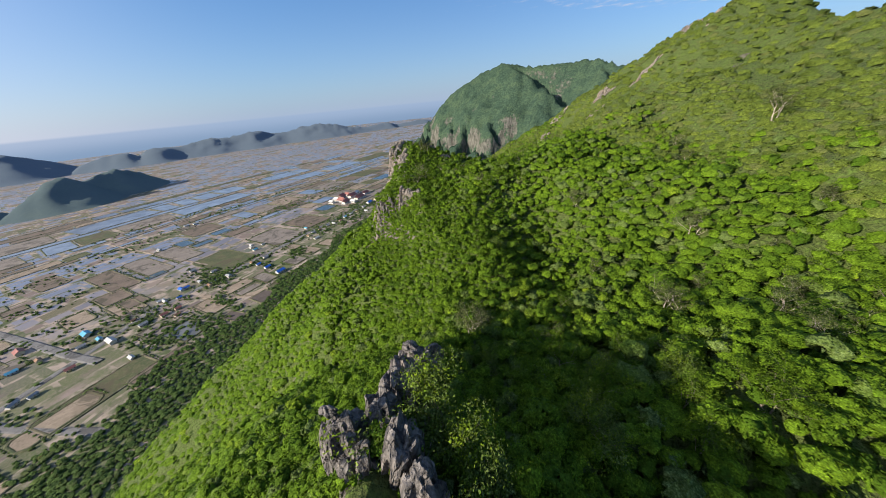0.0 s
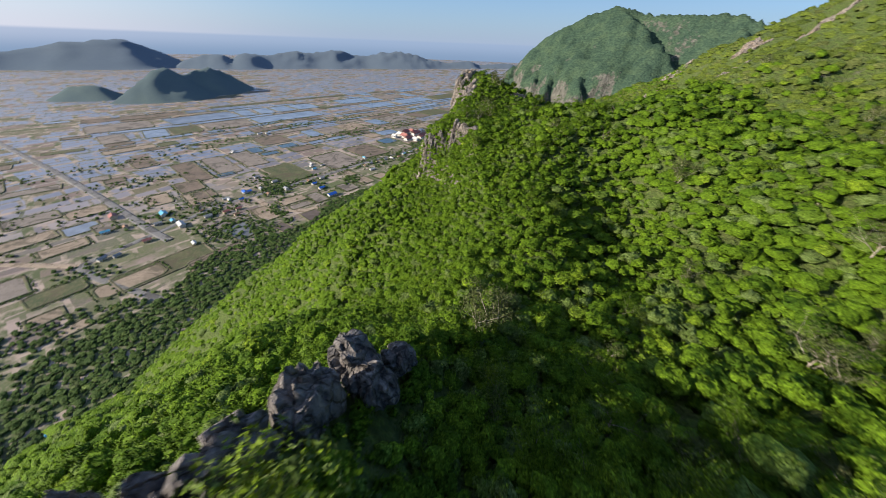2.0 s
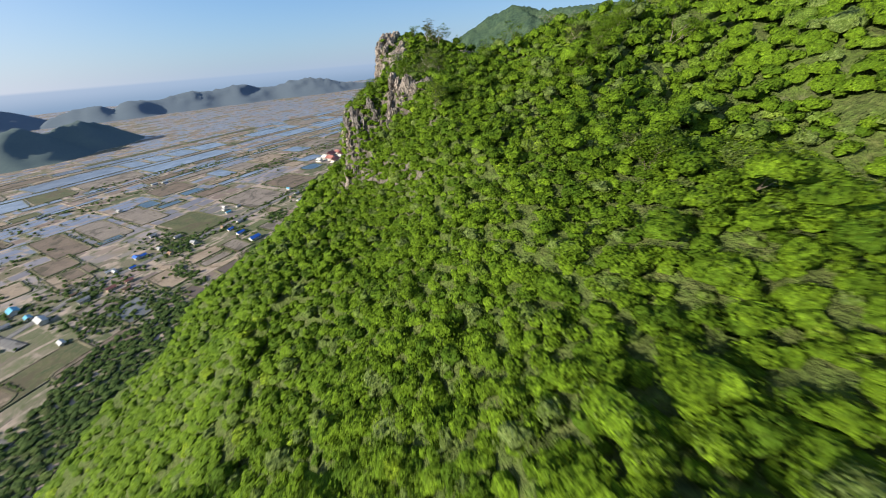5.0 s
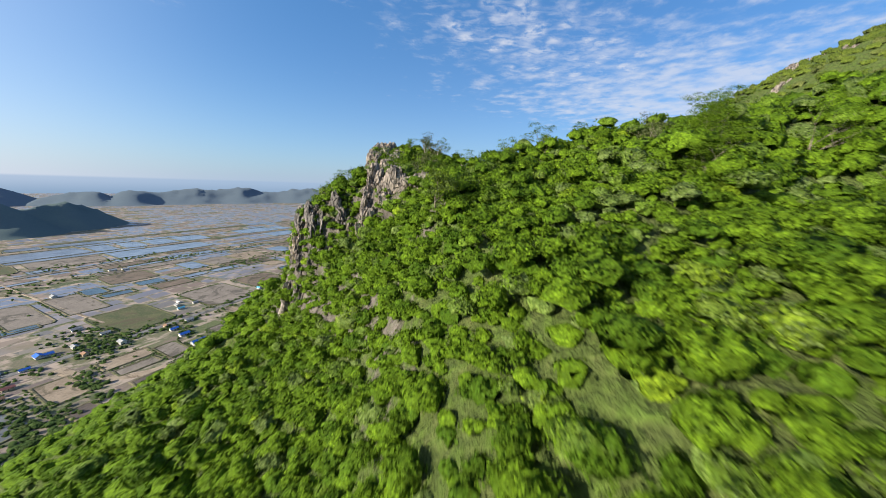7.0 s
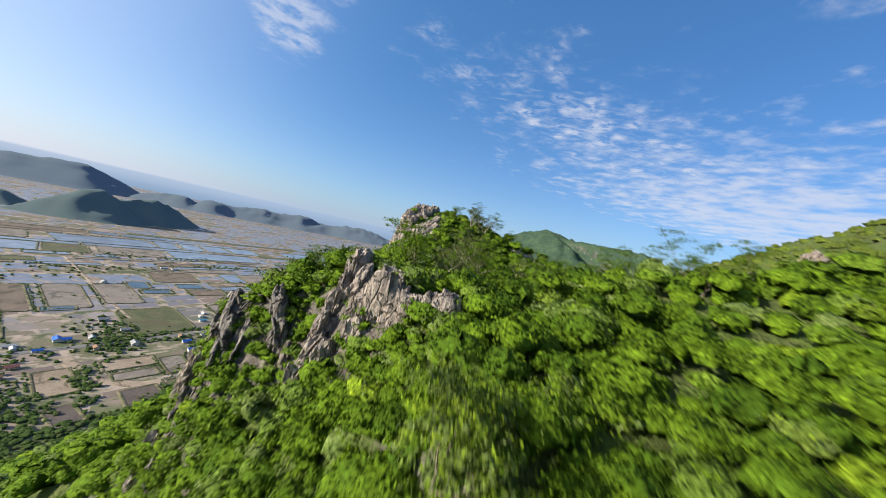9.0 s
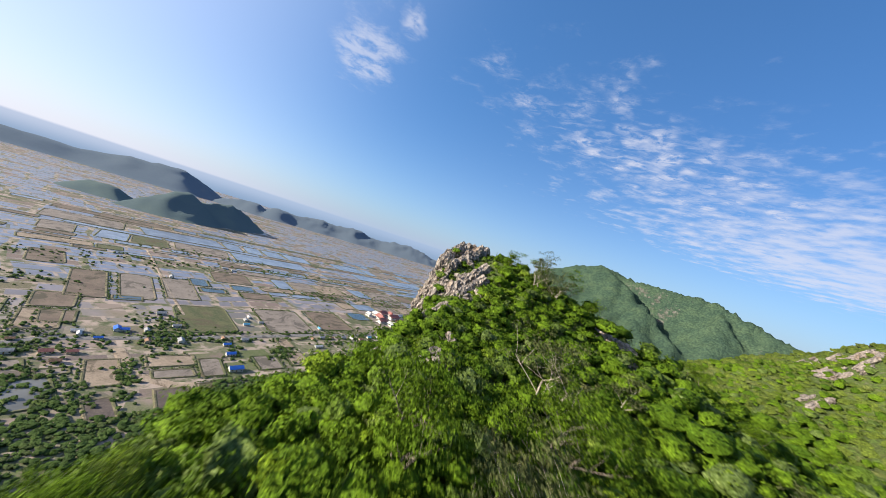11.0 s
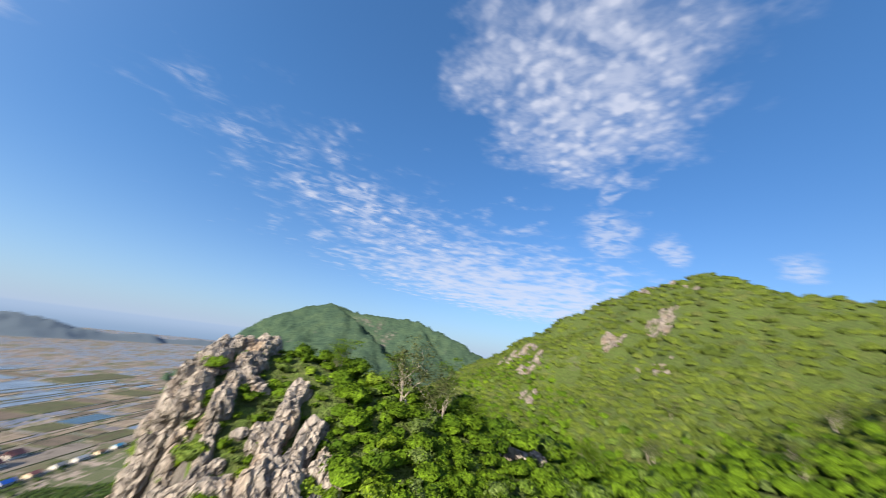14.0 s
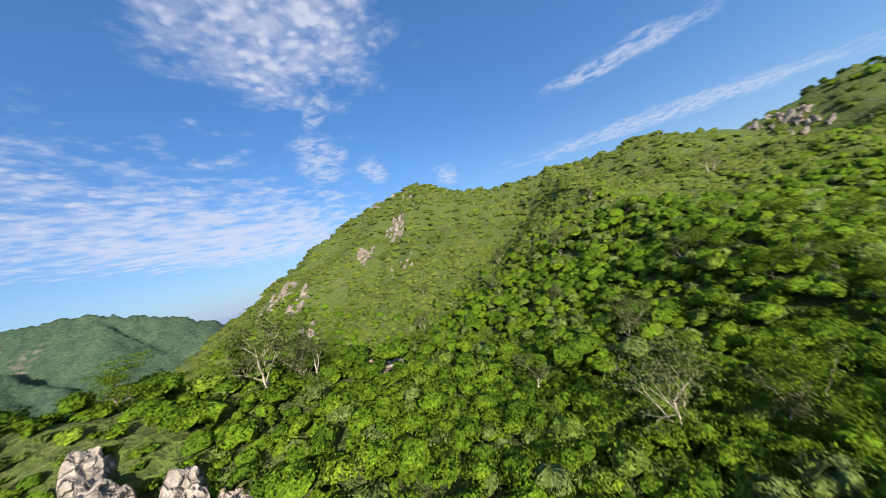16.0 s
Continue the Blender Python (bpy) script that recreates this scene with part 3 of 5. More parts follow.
    water_pick = n.math("ADD", water_pick, n.math("MULTIPLY", n.math("SUBTRACT", region, 0.5), 1.2))
    is_water = n.math("MULTIPLY", n.step(water_pick, 0.44, 0.46), wet)
    is_water = n.math("MULTIPLY", is_water, n.math("SUBTRACT", 1.0, bank_mask, clamp=True))
    color = n.mix(bank_mask, dirt, bund)
    color = n.mix(is_water, color, rgb(0.135, 0.158, 0.195))
    # slight blue-violet cast over the whole plain: haze put into its colour
    color = n.mix(1.0, color, rgb(1.06, 1.03, 1.10), "MULTIPLY")
    b = n.add("ShaderNodeBsdfPrincipled", {"Base Color": color, "Roughness": n.math("ADD", 0.9, n.math("MULTIPLY", is_water, -0.52)),
                                           "Specular IOR Level": n.math("ADD", 0.2, n.math("MULTIPLY", is_water, 0.6)),
                                           "Normal": n.add("ShaderNodeBump", {"Strength": n.math("SUBTRACT", 0.5, n.math("MULTIPLY", is_water, 0.49)), "Distance": 1.0, "Height": mottle}).outputs[0]})
    n.add("ShaderNodeOutputMaterial", {0: b.outputs[0]})
    return m


PLAIN = plain_material()


def disc(name, radii, around, mat, z=0.0):
    a = np.linspace(0, 2 * math.pi, around, endpoint=False)
    v = [np.stack([r * np.cos(a), r * np.sin(a), np.full(around, z)], -1) for r in radii]
    i = np.arange(len(radii) * around).reshape(len(radii), around)
    j = np.roll(i, -1, 1)
    f = np.stack([i[:-1], i[1:], j[1:], j[:-1]], -1).reshape(-1, 4)
    return link_mesh(name, np.concatenate(v), f, mat)


tagged(disc("ground", [1, 300, 600, 1000, 1600, 2400, 3400, 4800], 96, PLAIN), "coastal plain of salt flats, ponds and dry fields", "ground", kind="structure")


# ---- forest ----
def lobes_of(rng, count):
    """Lobes of a crown of radius 1: a few large ones and many small clumps of leaves on their outside. Centres and radii."""
    c = rng.normal(0, 1, (count, 3))
    c /= np.linalg.norm(c, axis=1)[:, None]
    c[:, 2] = np.abs(c[:, 2]) * 0.55
    c, r = c * rng.uniform(0.30, 0.60, (count, 1)), rng.uniform(0.34, 0.52, count)
    small = count * 4
    on = rng.integers(0, count, small)
    d = rng.normal(0, 1, (small, 3)) + c[on] * 2.0
    d[:, 2] = np.abs(d[:, 2]) - 0.2
    d /= np.linalg.norm(d, axis=1)[:, None]
    return np.vstack([c, c[on] + d * r[on][:, None] * 0.85]), np.concatenate([r, rng.uniform(0.16, 0.27, small)])


def crown_body(lc, lr, around, rings):
    """The leafy mass of a crown: the outer hull of its lobes, open below. Points, soft normals and quads."""
    a = np.linspace(0, 2 * math.pi, around, endpoint=False)
    e = np.linspace(-0.35, 1.35, rings)
    u = np.stack([np.outer(np.cos(e), np.cos(a)), np.outer(np.cos(e), np.sin(a)), np.outer(np.sin(e), np.ones(around))], -1).reshape(-1, 3)
    cu = u @ lc.T
    reach = cu + np.sqrt(np.maximum(lr ** 2 - (lc ** 2).sum(1) + cu ** 2, 0))
    best = reach.argmax(1)
    p = u * np.maximum(reach.max(1), 0.3)[:, None]
    n = (p - lc[best]) / lr[best][:, None] * 0.75 + u * 0.4
    p, n = np.vstack([p, [[0, 0, p[:, 2].max() * 1.02]]]), np.vstack([n, [[0, 0, 1]]])
    f = []
    for r in range(rings - 1):
        for k in range(around):
            q, m = r * around + k, r * around + (k + 1) % around
            f += [(q, m, m + around), (q, m + around, q + around)]
    top = (rings - 1) * around
    f += [(top + k, top + (k + 1) % around, len(p) - 1) for k in range(around)]
    return p, n, np.array(f, dtype=np.int32)


def sprays(rng, centres, radii, tones, per, size, squash=0.8, body=(0, 0), core=0.8):
    """Lumpy crowns: a leafy body (sides, rings) if wanted, and small blades of leaves standing off it every way.
    Returns vertices, triangles, and for each vertex a tone and the crown's soft normal."""
    n = len(centres)
    kinds = 12
    pts, nrm, bodies = np.zeros((kinds, per, 3)), np.zeros((kinds, per, 3)), []
    for k in range(kinds):
        lc, lr = lobes_of(rng, 7)
        which = rng.integers(0, len(lr), per)
        d = rng.normal(0, 1, (per, 3))
        d[:, 2] = np.abs(d[:, 2]) * 0.9 - 0.25
        d /= np.linalg.norm(d, axis=1)[:, None]
        pts[k] = lc[which] + d * lr[which][:, None] * rng.uniform(0.85, 1.12, (per, 1))
        nrm[k] = d * 0.75 + pts[k] * 0.5
        if body[0]:
            bodies.append(crown_body(lc, lr, *body))
    kind = rng.integers(0, kinds, n)
    turn = rng.uniform(0, 6.283, n)
    ct, st = np.cos(turn)[:, None], np.sin(turn)[:, None]

    def turned(a):
        return np.stack([a[..., 0] * ct - a[..., 1] * st, a[..., 0] * st + a[..., 1] * ct, a[..., 2]], -1)
    flat_scale = np.array([1, 1, squash])
    p, d = turned(pts[kind]), turned(nrm[kind])
    p = p * radii[:, None, None] * flat_scale + centres[:, None, :]
    soft = d + rng.normal(0, 0.48, d.shape) + np.array([0, 0, 0.15])
    soft /= np.linalg.norm(soft, axis=2)[..., None]
    d = d + rng.normal(0, 0.34, d.shape) + np.array([0, 0, 0.2])
    d /= np.linalg.norm(d, axis=2)[..., None]
    a = np.cross(d, rng.normal(0, 1, d.shape))
    a /= np.linalg.norm(a, axis=2)[..., None]
    b = np.cross(d, a)
    s = size * rng.uniform(0.55, 1.5, (n, per, 1)) * np.sqrt(radii / radii.mean())[:, None, None]
    la, lb = a * s * 1.15, b * s * rng.uniform(0.35, 0.75, (n, per, 1))
    droop = d * s * rng.uniform(0.0, 0.5, (n, per, 1))
    v = np.stack([p - la - droop, p + la * 0.7 + lb, p + la * 0.5 - lb], 2).reshape(-1, 3, 3)
    inward = (np.cross(v[:, 1] - v[:, 0], v[:, 2] - v[:, 0]) * soft.reshape(-1, 3)).sum(1) < 0
    v[inward] = v[inward][:, ::-1]                # every blade faces out of its crown
    v = v.reshape(-1, 3)
    f = np.arange(len(v), dtype=np.int32).reshape(-1, 3)
    t, soft = np.repeat(tones, per * 3), np.repeat(soft.reshape(-1, 3), 3, axis=0)
    if body[0]:
        bp, bn = np.array([x[0] for x in bodies]), np.array([x[1] for x in bodies])
        m = bp.shape[1]
        q = turned(bp[kind]) * radii[:, None, None] * flat_scale * core + centres[:, None, :]
        q = q + rng.normal(0, 0.075, q.shape) * radii[:, None, None]
        nn = turned(bn[kind])
        nn = nn + rng.normal(0, 0.3, nn.shape)
        nn = nn / np.linalg.norm(nn, axis=2)[..., None]
        f = np.vstack([f, (bodies[0][2][None] + (len(v) + np.arange(n) * m)[:, None, None]).reshape(-1, 3)])
        v, t, soft = np.vstack([v, q.reshape(-1, 3)]), np.concatenate([t, np.repeat(tones, m)]), np.vstack([soft, nn.reshape(-1, 3)])
    return v, f.astype(np.int32), t, soft


def with_tone(ob, tones, normals):
    at = ob.data.attributes.new("tone", "FLOAT", "POINT")
    at.data.foreach_set("value", np.asarray(tones, dtype=np.float32))
    ob.data.polygons.foreach_set("use_smooth", np.ones(len(ob.data.polygons), dtype=bool))
    ob.data.normals_split_custom_set_from_vertices(normals.astype(np.float32))
    return ob


def scatter(rng, x0, x1, y0, y1, gap, keep):
    """Points on a shaken grid, gap metres apart, where keep(x, y) allows."""
    gx, gy = np.meshgrid(np.arange(x0, x1, gap), np.arange(y0, y1, gap))
    x = gx.ravel() + rng.uniform(-0.55, 0.55, gx.size) * gap
    y = gy.ravel() + rng.uniform(-0.55, 0.55, gx.size) * gap
    ok = keep(x, y)
    return x[ok], y[ok]


def steepness(x, y):
    e = 1.5
    return np.hypot(land(x + e, y) - land(x - e, y), land(x, y + e) - land(x, y - e)) / (2 * e)


SPINE_X = [p[0] for p in SPINE]
SPINE_Y = [p[1] for p in SPINE]


def off_spine(x, y):
    return np.abs(x - np.interp(y, SPINE_Y, SPINE_X))


BARE_ROCK = [(-5.0, 12, 5.0, 12), (-7.5, 132.9, 2.3, 2.0), (-2.8, 130.2, 3.0, 1.2), (-18.5, 136, 1.9, 1.9), (-9.0, 196, 7.0, 13), (17, 184.4, 3.6, 2.4), (-2.5, 26, 3.0, 5)]   # x, y and half sizes of bare rock


def on_rock(x, y):
    hit = np.zeros(x.shape, bool)
    for cx, cy, rx, ry in BARE_ROCK:
        hit |= ((x - cx) / rx) ** 2 + ((y - cy) / ry) ** 2 < 1
    return hit


def hollow(x, y):
    """1 in the sheltered hollow east of the spine, where trees stand taller; 0 outside it."""
    inner = np.clip((x - np.interp(y, SPINE_Y, SPINE_X) - 5) / 6, 0, 1) * np.clip((82 - x) / 20, 0, 1)
    return inner * np.clip((98 - y) / 18, 0, 1) * np.clip((y + 6) / 4, 0, 1)


FAR_ROCK = [(138, 284, 9, 11), (117, 258, 8, 8), (133, 227, 9, 7), (152, 214, 10, 8), (114, 238, 5, 6), (99, 246, 7, 6), (116, 200, 4, 4), (97, 276, 5, 4), (112, 212, 3, 3), (176, 318, 9, 14), (142, 20, 30, 22), (126, 108, 4, 4)]   # bare ground on the flank of the mountain


def open_flank(x, y):
    hit = np.zeros(x.shape, bool)
    for cx, cy, rx, ry in FAR_ROCK:
        hit |= ((x - cx) / rx) ** 2 + ((y - cy) / ry) ** 2 < 1
    return hit & (rng.uniform(0, 1, x.shape) < 0.72)


def forest(name, rng, x, y, r_lo, r_hi, per, size, mat, label, sink=0.15, body=(0, 0), rise=0.0, lean=0.0, squash=0.85, core=0.8):
    r = r_lo + (r_hi - r_lo) * rng.beta(1.6, 2.6, len(x))
    z = land(x, y) + r * (0.55 - sink + rise * rng.uniform(0, 1, len(x)) ** 2)
    z = z + hollow(x, y) * rng.uniform(0.0, 1.8, len(x)) * np.clip(r / 2.0 - 0.3, 0, 1)
    tones = np.clip(0.42 + 0.9 * (rng.beta(1.8, 2.0, len(x)) - 0.5), 0, 1)
    v, f, t, soft = sprays(rng, np.stack([x, y, z], -1), r, tones, per, size, squash, body, core)
    if lean:                                     # leaves turned towards the open side of the slope
        e = 3.0
        nx, ny = land(x - e, y) - land(x + e, y), land(x, y - e) - land(x, y + e)
        out = np.stack([nx, ny, np.full(len(x), 2 * e)], -1)
        out /= np.linalg.norm(out, axis=1)[:, None]
        m = (len(v) - 3 * per * len(x)) // len(x)
        soft = soft + lean * np.vstack([np.repeat(out, 3 * per, axis=0), np.repeat(out, m, axis=0)])
        soft /= np.linalg.norm(soft, axis=1)[:, None]
    return tagged(with_tone(link_mesh(name, v, f, mat), t, soft), label, "forest", kind="stuff")


rng = np.random.default_rng(7)


def thinned(x, y, steep_share):
    """Fewer crowns on bare rock and on walls."""
    share = np.where(on_rock(x, y), 0.12, np.where(steepness(x, y) > 1.7, steep_share, 1.0))
    return rng.uniform(0, 1, x.shape) < share


def undergrowth(name, x0, x1, y0, y1, gap, lo, hi, r_lo, r_hi, per, size, label, body=(0, 0)):
    """Low bushes and creepers that close the ground between the crowns."""
    ux, uy = scatter(rng, x0, x1, y0, y1, gap, lambda x, y: (off_spine(x, y) >= lo) & (off_spine(x, y) < hi) & thinned(x, y, 0.3) & (land(x, y) > 10) & ~((x < -13) & (y > 176) & (y < 212)))
    return forest(name, rng, ux, uy, r_lo, r_hi, per, size, LEAF, label, 0.25, lean=0.6, body=body, core=1.0)


undergrowth("ridge_bushes", -32, 42, -15, 222, 1.3, 0, 19, 0.55, 1.35, 16, 0.15, "low green bushes between the trees", (6, 3))
undergrowth("slope_bushes", -60, 70, -40, 235, 1.95, 18.5, 42, 0.8, 1.7, 8, 0.16, "low green bushes on the slope", (6, 3))
undergrowth("far_bushes", -150, 150, -60, 300, 3.7, 41.5, 95, 1.2, 2.6, 5, 0.25, "low bushes between the forest trees", (6, 3))
for x0, x1, y0, y1, gap, share, nm in ((-27, -6, 121, 166, 1.15, 0.75, "cliff_bushes"), (-16, 6, 112, 131.5, 1.15, 0.8, "wall_foot_bushes"), (-22, -3, 182, 210, 1.1, 0.7, "peak_bushes"), (-14, 4, 4, 34, 1.2, 0.55, "spine_bushes")):
    cx_, cy_ = scatter(rng, x0, x1, y0, y1, gap, lambda x, y: rng.uniform(0, 1, x.shape) < share)
    forest(nm, rng, cx_, cy_, 0.4, 1.3, 85, 0.09, LEAF, "green bushes clinging to the limestone", 0.1, body=(7, 3), core=0.7)
wx, wy = scatter(rng, -26, 4, 118, 138, 0.74, lambda x, y: (steepness(x, y) > 1.05) & ~on_rock(x, y) & (rng.uniform(0, 1, x.shape) < 0.9))
forest("wall_bushes", rng, wx, wy, 0.6, 1.6, 62, 0.105, LEAF, "green bushes and creepers hanging on the steep face", 0.1, body=(7, 3), core=0.75, lean=0.5)
fx, fy = scatter(rng, -30, 45, -15, 222, 1.62, lambda x, y: (off_spine(x, y) < 19) & thinned(x, y, 1.0) & (y > -4))
close = (np.abs(fx - np.interp(fy, [0, 27, 67, 110, 150, 222], [5, 6, 0, 2, -2, -2])) < 9) | ((fx > 8) & (fy > 75) & (fy < 135)) | ((fx > 4) & (fy < 36)) | ((fx > -24) & (fx < 0) & (fy > 118) & (fy < 152))
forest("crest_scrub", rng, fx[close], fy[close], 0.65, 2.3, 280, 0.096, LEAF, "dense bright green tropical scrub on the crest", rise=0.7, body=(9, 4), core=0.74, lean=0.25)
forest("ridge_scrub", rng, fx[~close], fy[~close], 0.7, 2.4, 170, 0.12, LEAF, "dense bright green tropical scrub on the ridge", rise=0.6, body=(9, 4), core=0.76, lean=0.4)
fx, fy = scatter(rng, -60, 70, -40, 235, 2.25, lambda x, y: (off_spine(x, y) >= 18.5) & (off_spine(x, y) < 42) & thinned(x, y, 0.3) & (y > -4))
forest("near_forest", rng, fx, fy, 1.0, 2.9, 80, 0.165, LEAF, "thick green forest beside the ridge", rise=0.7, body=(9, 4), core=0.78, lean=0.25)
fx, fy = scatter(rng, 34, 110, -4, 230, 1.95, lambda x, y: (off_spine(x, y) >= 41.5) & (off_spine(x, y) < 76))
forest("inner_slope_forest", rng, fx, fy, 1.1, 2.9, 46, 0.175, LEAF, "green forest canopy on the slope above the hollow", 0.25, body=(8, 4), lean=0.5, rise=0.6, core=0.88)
fx, fy = scatter(rng, -170, 230, -90, 330, 2.2, lambda x, y: (off_spine(x, y) >= 41.5) & ~((x > 34) & (x < 110) & (y < 230) & (off_spine(x, y) < 75.5)) & (off_spine(x, y) < 120) & (land(x, y) > 10) & (y > -4) & ~open_flank(x, y))
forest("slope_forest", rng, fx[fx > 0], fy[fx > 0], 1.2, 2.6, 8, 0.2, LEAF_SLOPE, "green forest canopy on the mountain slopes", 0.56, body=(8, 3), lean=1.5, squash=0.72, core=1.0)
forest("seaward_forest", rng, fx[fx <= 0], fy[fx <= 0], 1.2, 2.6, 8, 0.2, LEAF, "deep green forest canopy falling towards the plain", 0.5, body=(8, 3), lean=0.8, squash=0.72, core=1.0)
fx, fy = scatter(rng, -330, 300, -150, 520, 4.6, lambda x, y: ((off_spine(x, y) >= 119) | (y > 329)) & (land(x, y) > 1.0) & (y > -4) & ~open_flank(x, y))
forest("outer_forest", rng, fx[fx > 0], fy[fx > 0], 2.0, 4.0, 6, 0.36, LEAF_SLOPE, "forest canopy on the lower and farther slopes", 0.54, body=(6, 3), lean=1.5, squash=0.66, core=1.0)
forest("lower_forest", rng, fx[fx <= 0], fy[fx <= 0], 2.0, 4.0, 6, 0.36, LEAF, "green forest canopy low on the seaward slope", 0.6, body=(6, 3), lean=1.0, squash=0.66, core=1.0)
fx, fy = scatter(rng, -330, 300, -150, -2, 6.5, lambda x, y: (land(x, y) > 1.0) & ~open_flank(x, y))
forest("back_forest", rng, fx, fy, 2.6, 4.8, 5, 0.4, LEAF, "forest canopy on the slopes behind the start of the ridge", 0.3, body=(6, 3), lean=1.0)


# ---- rock outcrops ----
def rock_mesh(name, seed, mat, stretch=(1, 1, 1.4), sharp=0.5, level=4):
    """A weathered limestone block: a lump cut by flutes, cracks and sharp crests."""
    bm = bmesh.new()
    bmesh.ops.create_icosphere(bm, subdivisions=level, radius=1.0)
    off = Vector((seed * 7.31, seed * 3.77, seed * 1.93))
    for v in bm.verts:
        p = v.co.copy()
        q = Vector((p.x * 1.1, p.y * 1.1, p.z * 0.5))
        cracks = noise.voronoi(q * 2.1 + off)[0]
        edge = min(1.0, (cracks[1] - cracks[0]) * 4.0)
        flute = abs(noise.noise(Vector((p.x * 4.2, p.y * 4.2, p.z * 0.9)) + off))
        lump = noise.noise(q * 1.3 + off * 1.7)
        grit = noise.noise(p * 7.0 + off)
        r = 0.78 + 0.42 * lump - 0.26 * (1 - edge) - sharp * 0.45 * flute + 0.06 * grit + 0.16 * noise.cell(q * 2.6 + off)
        if p.z > 0.2:
            r += sharp * 0.55 * max(0.0, noise.noise(Vector((p.x * 2.6, p.y * 2.6, 0)) + off * 2)) * p.z
        v.co = Vector((p.x * stretch[0], p.y * stretch[1], p.z * stretch[2])) * r
    me = bpy.data.meshes.new(name)
    bm.to_mesh(me)
    bm.free()
    me.materials.append(mat)
    return me


def ground_at(x, y):
    return float(land(np.array([x]), np.array([y]))[0])


rock_rng = random.Random(5)
PALE = [rock_mesh("rock_outcrop", k, ROCK, (1, 0.85, 1.3), 0.25) for k in range(1, 7)]
DARK = [rock_mesh("rock_outcrop", 20 + k, ROCK_DARK, (1, 0.8, 1.5), 0.9) for k in range(1, 6)]


def rock(meshes, x, y, z, sx, sy, sz, turn, lean=(0, 0), label="pale grey fluted limestone outcrop in the scrub", group="rock outcrops"):
    ob = new("rock_outcrop", rock_rng.choice(meshes))
    ob.matrix_basis = pose(x, y, z, lean[0], lean[1], turn) @ Matrix.Diagonal((sx, sy, sz, 1))
    return tagged(ob, label, "rock", group)


def block_mesh(name, seed, mat, chunks, tall=1.2):
    """A cracked mass of limestone: the outer hull of many angular blocks split along upright joints."""
    r = random.Random(seed)
    bm = bmesh.new()
    bmesh.ops.create_icosphere(bm, subdivisions=4, radius=1.0)
    u = np.array([tuple(v.co) for v in bm.verts])
    u /= np.linalg.norm(u, axis=1)[:, None]
    far = np.full(len(u), 0.22)
    for k in range(chunks):
        big = k < 2
        a, e = r.uniform(0, 6.283), r.uniform(-0.3, 1.25)
        reach = r.uniform(0.0, 0.12) if big else r.uniform(0.38, 0.72)
        c = np.array([math.cos(a) * math.cos(e), math.sin(a) * math.cos(e), math.sin(e)]) * reach
        s = r.uniform(0.5, 0.6) if big else r.uniform(0.16, 0.34)
        t_in, t_out = np.full(len(u), -9.0), np.full(len(u), 9.0)
        for m in range(9):
            n = Vector((r.uniform(-1, 1), r.uniform(-1, 1), r.uniform(-0.5, 0.6))).normalized() if m < 7 else Vector((r.uniform(-0.3, 0.3), r.uniform(-0.3, 0.3), 1 if m == 7 else -1)).normalized()
            h = s * (r.uniform(0.6, 1.0) if m < 7 else r.uniform(0.9, 1.7)) + float(np.dot(c, n))
            d = u @ np.array(n)
            hit = h / np.where(np.abs(d) < 1e-4, 1e-4, d)
            t_out = np.where(d > 0, np.minimum(t_out, hit), t_out)
            t_in = np.where(d < 0, np.maximum(t_in, hit), t_in)
        far = np.where(t_out > np.maximum(t_in, 0), np.maximum(far, t_out), far)
    far = np.minimum(far, 1.15)
    for v, d, t in zip(bm.verts, u, far):
        p = Vector(d)
        t += 0.035 * noise.noise(p * 5.0 + Vector((seed, 0, 0))) + 0.03 * noise.noise(Vector((p.x * 14, p.y * 14, p.z * 5)))
        v.co = Vector((p.x * t, p.y * t, p.z * t * tall))
    me = bpy.data.meshes.new(name)
    bm.to_mesh(me)
    bm.free()
    me.materials.append(mat)
    return me


BLOCKS = [block_mesh("rock_outcrop", 70 + k, ROCK_DARK, 34, 1.15 + 0.12 * k) for k in range(4)]
SHARP = "grey-brown cracked limestone mass of angular blocks on the ridge"
for x, y, z, sx, sy, sz, turn in ((-6.8, 14.6, 179.0, 1.9, 2.2, 3.0, 20), (-6.0, 12.4, 178.6, 1.7, 1.7, 2.7, 70), (-4.6, 15.8, 178.8, 1.6, 2.8, 2.6, 10), (-3.2, 12.8, 179.2, 1.6, 2.3, 3.2, -20),
                                  (-1.8, 10.2, 180.0, 1.6, 2.0, 2.7, 30), (-0.9, 8.2, 180.0, 1.1, 1.3, 2.0, 50), (-4.6, 19.6, 177.0, 1.7, 2.6, 2.4, -10), (-3.6, 23.4, 175.4, 1.7, 2.4, 2.2, 0), (-3.0, 27.4, 174.0, 1.9, 2.3, 2.2, 40),
                                  (-1.4, 26.2, 173.4, 1.7, 1.9, 1.8, 60), (-0.8, 29.4, 172.0, 1.4, 1.6, 1.4, 90),
                                  (-2.4, 17.6, 177.6, 1.2, 1.8, 2.1, 15), (-9.2, 16.8, 175.6, 1.4, 1.8, 2.8, 40), (-5.4, 17.4, 177.2, 1.4, 1.7, 2.2, 200), (-7.6, 14.6, 182.6, 0.9, 0.45, 0.5, 160)):
    rock(BLOCKS, x, y, z - 0.2, sx * 0.72, sy * 0.76, sz * 0.88, turn, (rock_rng.uniform(-10, 10), rock_rng.uniform(-10, 10)), SHARP, "ridge rocks")

CLIFF = "pale fluted limestone rib of the cliff, streaked grey and tan"


